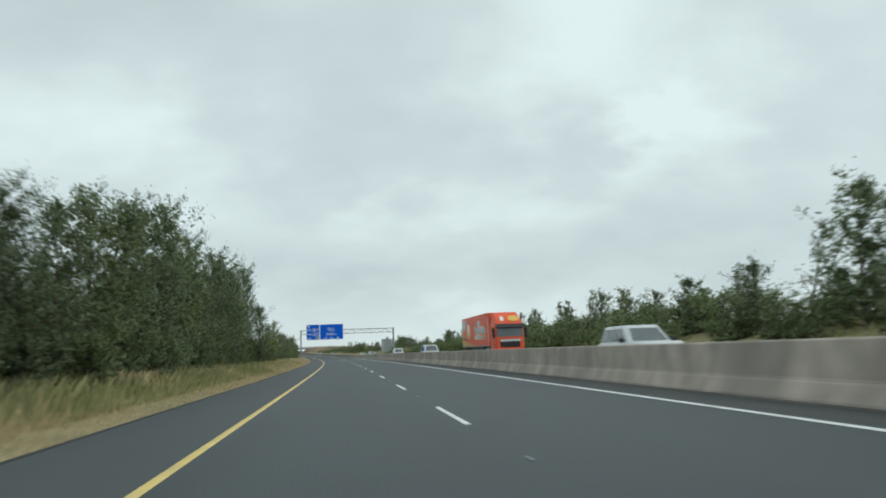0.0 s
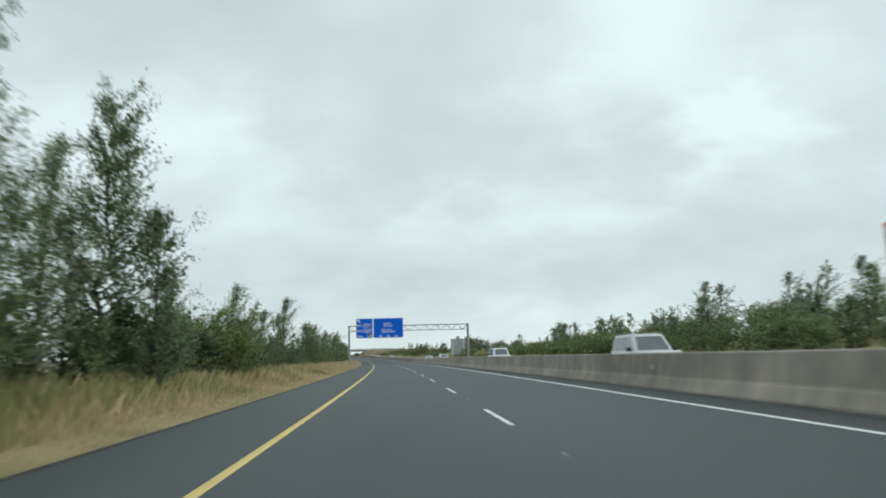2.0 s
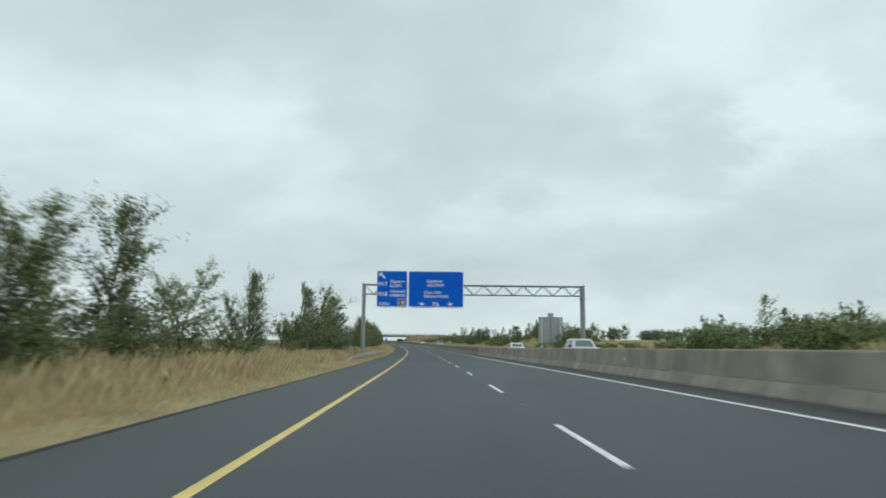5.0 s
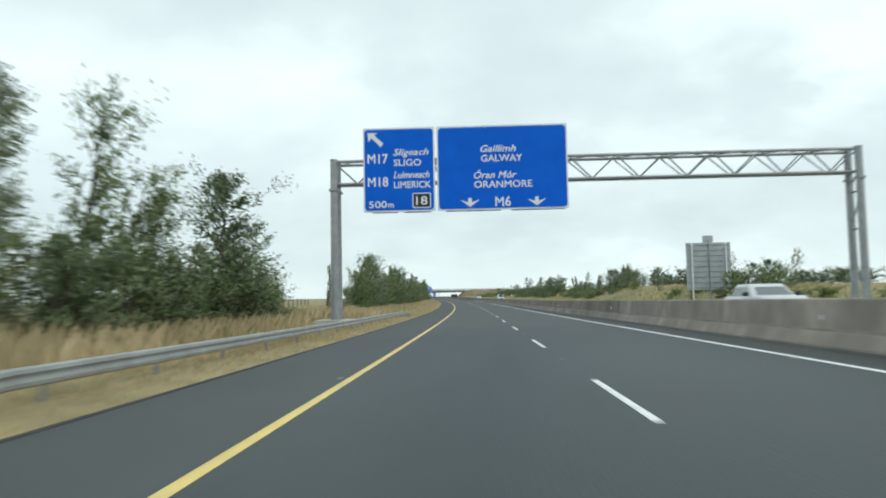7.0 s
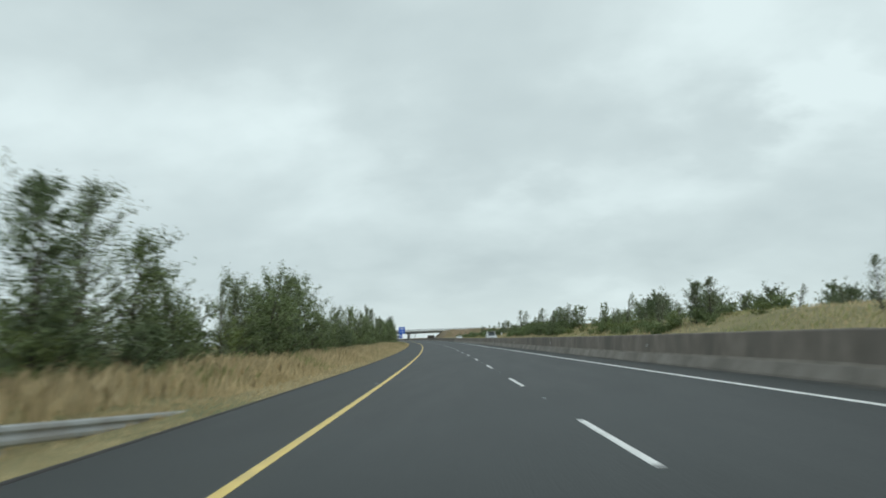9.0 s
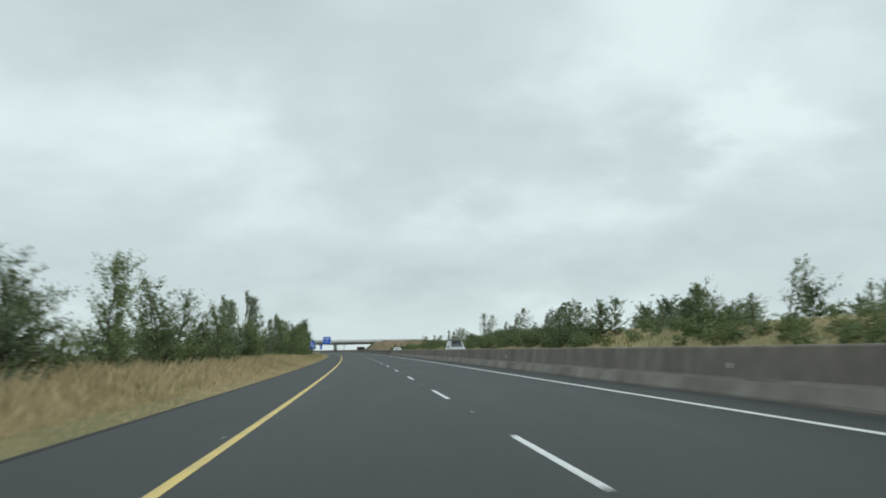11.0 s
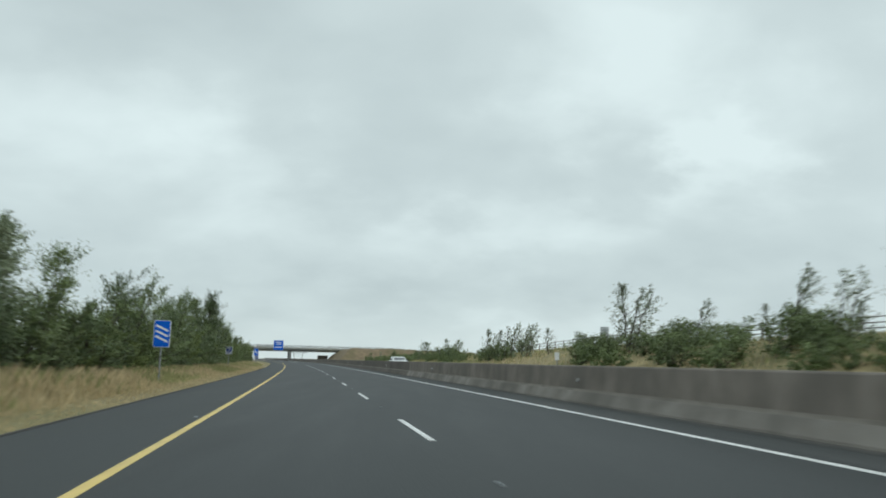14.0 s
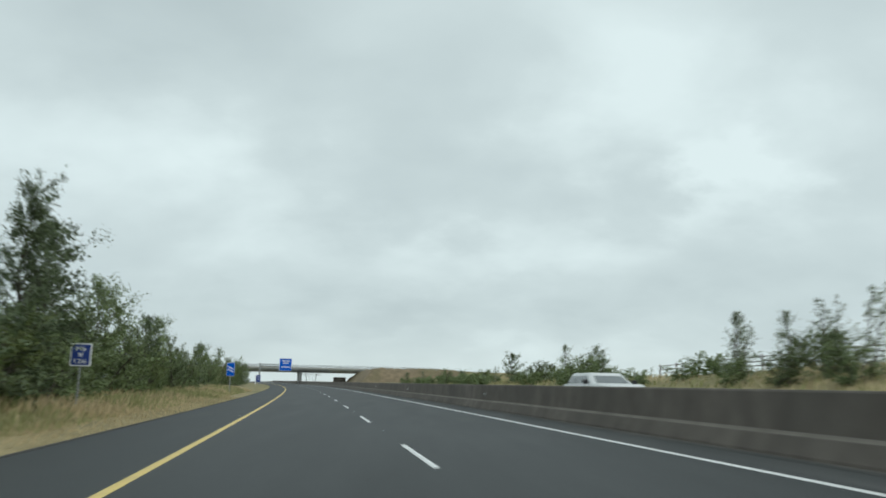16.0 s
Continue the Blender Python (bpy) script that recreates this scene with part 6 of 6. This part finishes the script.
    for s in [k for k in range(305, 424, 4) if not 320 < k < 346]:
        plant(rng.choice(["bank_birch", "bank_birch", "bank_tree", "scrub", "bank_bush"]), s + rng.uniform(-2, 2), rng.uniform(26, 36), rng.uniform(1.5, 2.8), rng=rng)
        plant(rng.choice(["gorse", "gorse", "bank_bush"]), s + rng.uniform(-3, 3), rng.uniform(24, 29), rng.uniform(1.0, 1.6), rng=rng)
        if not 346 < s < 358:
            for _ in range(3):
                plant("scrub", s + rng.uniform(-3, 3), rng.uniform(23.2, 34), rng.uniform(0.9, 1.6), rng=rng)
    for kind, s, u, h in [("bank_birch", 361, 26.5, 4.2), ("bank_birch", 364.5, 27.5, 3.6), ("bank_tree", 359, 27, 3.0), ("bank_birch", 378, 28, 3.4), ("bank_birch", 394, 27, 2.8), ("bank_birch", 402, 28, 3.0)]:
        plant(kind, s, u, h, rng=rng)
    for s in range(424, 503, 3):
        if s < 453:
            plant(rng.choice(["bank_alder", "bank_birch", "bank_tree", "bank_birch"]), s + rng.uniform(-2, 2), rng.uniform(24.5, 30), rng.uniform(3.2, 5.2), rng=rng)
            plant("bank_bush", s + rng.uniform(-2, 2), rng.uniform(23.5, 26), rng.uniform(1.8, 2.8), rng=rng)
        else:
            plant(rng.choice(["bank_birch", "bank_bush", "bank_bush"]), s + rng.uniform(-2, 2), rng.uniform(25, 29), rng.uniform(1.5, 2.6), rng=rng)
            plant("bank_bush", s + rng.uniform(-2, 2), rng.uniform(23.5, 27), rng.uniform(1.5, 2.3), rng=rng)
        plant("scrub", s + rng.uniform(-2, 2), rng.uniform(23, 29), rng.uniform(1.2, 2.0), rng=rng)
    for kind, s, u, h in [("bank_birch", 496.5, 27.4, 6.0), ("bank_birch", 488, 29, 3.4), ("bank_birch", 476, 28.5, 4.6), ("bank_birch", 466, 28, 5.2), ("bank_birch", 521, 26, 4.2), ("bank_birch", 524.5, 26.6, 4.0), ("bank_birch", 529, 26.4, 4.6), ("bank_bush", 528, 25, 2.2), ("bank_bush", 533, 25, 2.0), ("bank_bush", 538, 25, 1.8), ("bank_birch", 532, 26.5, 4.4), ("bank_birch", 535, 27, 3.8), ("bank_tree", 533, 25.5, 2.6), ("bank_birch", 539, 26, 4.4),
                          ("bank_alder", 531, 26.5, 2.4), ("bank_birch", 372, 32.8, 4.8), ("bank_tree", 376, 33, 3.2), ("bank_birch", 381, 33, 3.6)]:
        plant(kind, s, u, h, rng=rng)
    for s in range(545, 662, 4):
        for _ in range(2):
            plant("scrub", s + rng.uniform(-2, 2), rng.uniform(23, 31), rng.uniform(1.1, 2.0), rng=rng)
    for s in range(540, 668, 7):
        plant(rng.choice(["bank_birch", "bank_tree", "bank_alder", "bank_bush", "bank_bush"]), s + rng.uniform(-3, 3), rng.uniform(23.5, 33), rng.uniform(1.6, 3.2), rng=rng)
    # older trees standing behind the bank
    for s in (60, 75, 95, 118, 170, 185, 232, 250, 262, 640, 700):
        plant("old_tree", s, rng.uniform(44, 58), rng.uniform(4.0, 6.0), rng=rng)
    for s in range(252, 372, 5):
        plant("old_tree", s + rng.uniform(-2, 2), rng.uniform(57, 64), rng.uniform(2.5, 3.5), rng=rng, slim=rng.uniform(1.8, 2.4))
    for s in range(352, 466, 9):
        plant("old_tree", s + rng.uniform(-3, 3), rng.uniform(44, 58), rng.uniform(3.0, 4.4), rng=rng)
    plant_group([("old_tree", 471, 59, 6.6), ("old_tree", 476, 62, 7.2), ("old_tree", 480, 60, 8.0), ("old_tree", 485, 61, 7.0), ("old_tree", 491, 60, 7.4), ("old_tree", 495, 62, 6.2),
                 ("old_tree", 410, 58, 4.9), ("old_tree", 413.5, 60, 4.5), ("old_tree", 396, 64, 4.5), ("old_tree", 400.5, 65, 4.9), ("old_tree", 405, 66, 4.6)], 60, rng)
    for s, h in BANK_CROWNS:
        plant(rng.choice(["bank_birch", "bank_birch", "bank_tree", "bank_alder"]), s, 27, h, turn=rng.uniform(-18, 18), rng=rng)
    plant_group([("old_tree", 208, 50, 7.0), ("old_tree", 213, 52, 5.6), ("old_tree", 198, 50, 5.2), ("old_tree", 394, 50, 5.2), ("old_tree", 386, 55, 5.0), ("old_tree", 429, 55, 6.4), ("old_tree", 453, 52, 8.0), ("old_tree", 463, 56, 6.8),
                 ("bank_alder", 294.5, 28, 3.2), ("bank_bush", 291.5, 27, 2.6), ("bank_bush", 296.5, 26, 2.4), ("bank_birch", 294.6, 30, 3.8)], 60, rng)
    plant_group([("bank_birch", 450, 27, 4.7), ("bank_birch", 452.6, 27.6, 3.9)], 40, rng)


def join_scrub(kind, name, label, mat):
    """The uncounted bushes of the far bank as one mesh."""
    (stem_me, leaf_me), _, _ = KINDS[kind]
    local = np.empty(len(leaf_me.vertices) * 3, dtype=np.float32)
    leaf_me.vertices.foreach_get("co", local)
    local = np.concatenate([local.reshape(-1, 3), np.ones((len(local) // 3, 1), np.float32)], 1)
    all_v = np.concatenate([(local @ np.array(m).T)[:, :3] for k, m in SCRUB if k == kind])
    facing = np.empty(len(local) * 3, dtype=np.float32)
    leaf_me.corner_normals.foreach_get("vector", facing)
    all_n = np.concatenate([facing.reshape(-1, 3) @ np.array(m.to_3x3().normalized()).T for k, m in SCRUB if k == kind])
    me = fast_mesh(name, all_v, np.arange(len(all_v)).reshape(-1, 3), mat)
    me.normals_split_custom_set_from_vertices((all_n / np.linalg.norm(all_n, axis=1, keepdims=True)).tolist())
    tagged(new(name, me), label, "bushes", kind="stuff")


plant_rows()
join_scrub("scrub", "bank_scrub", "low green scrub covering the far bank", LEAF_MID)
join_scrub("bank_bush", "bank_bushes", "rounded green bushes crowding the far bank", LEAF_MID)
join_scrub("gorse", "bank_gorse", "fresh green low bushes between the scrub", LEAF_BRIGHT)
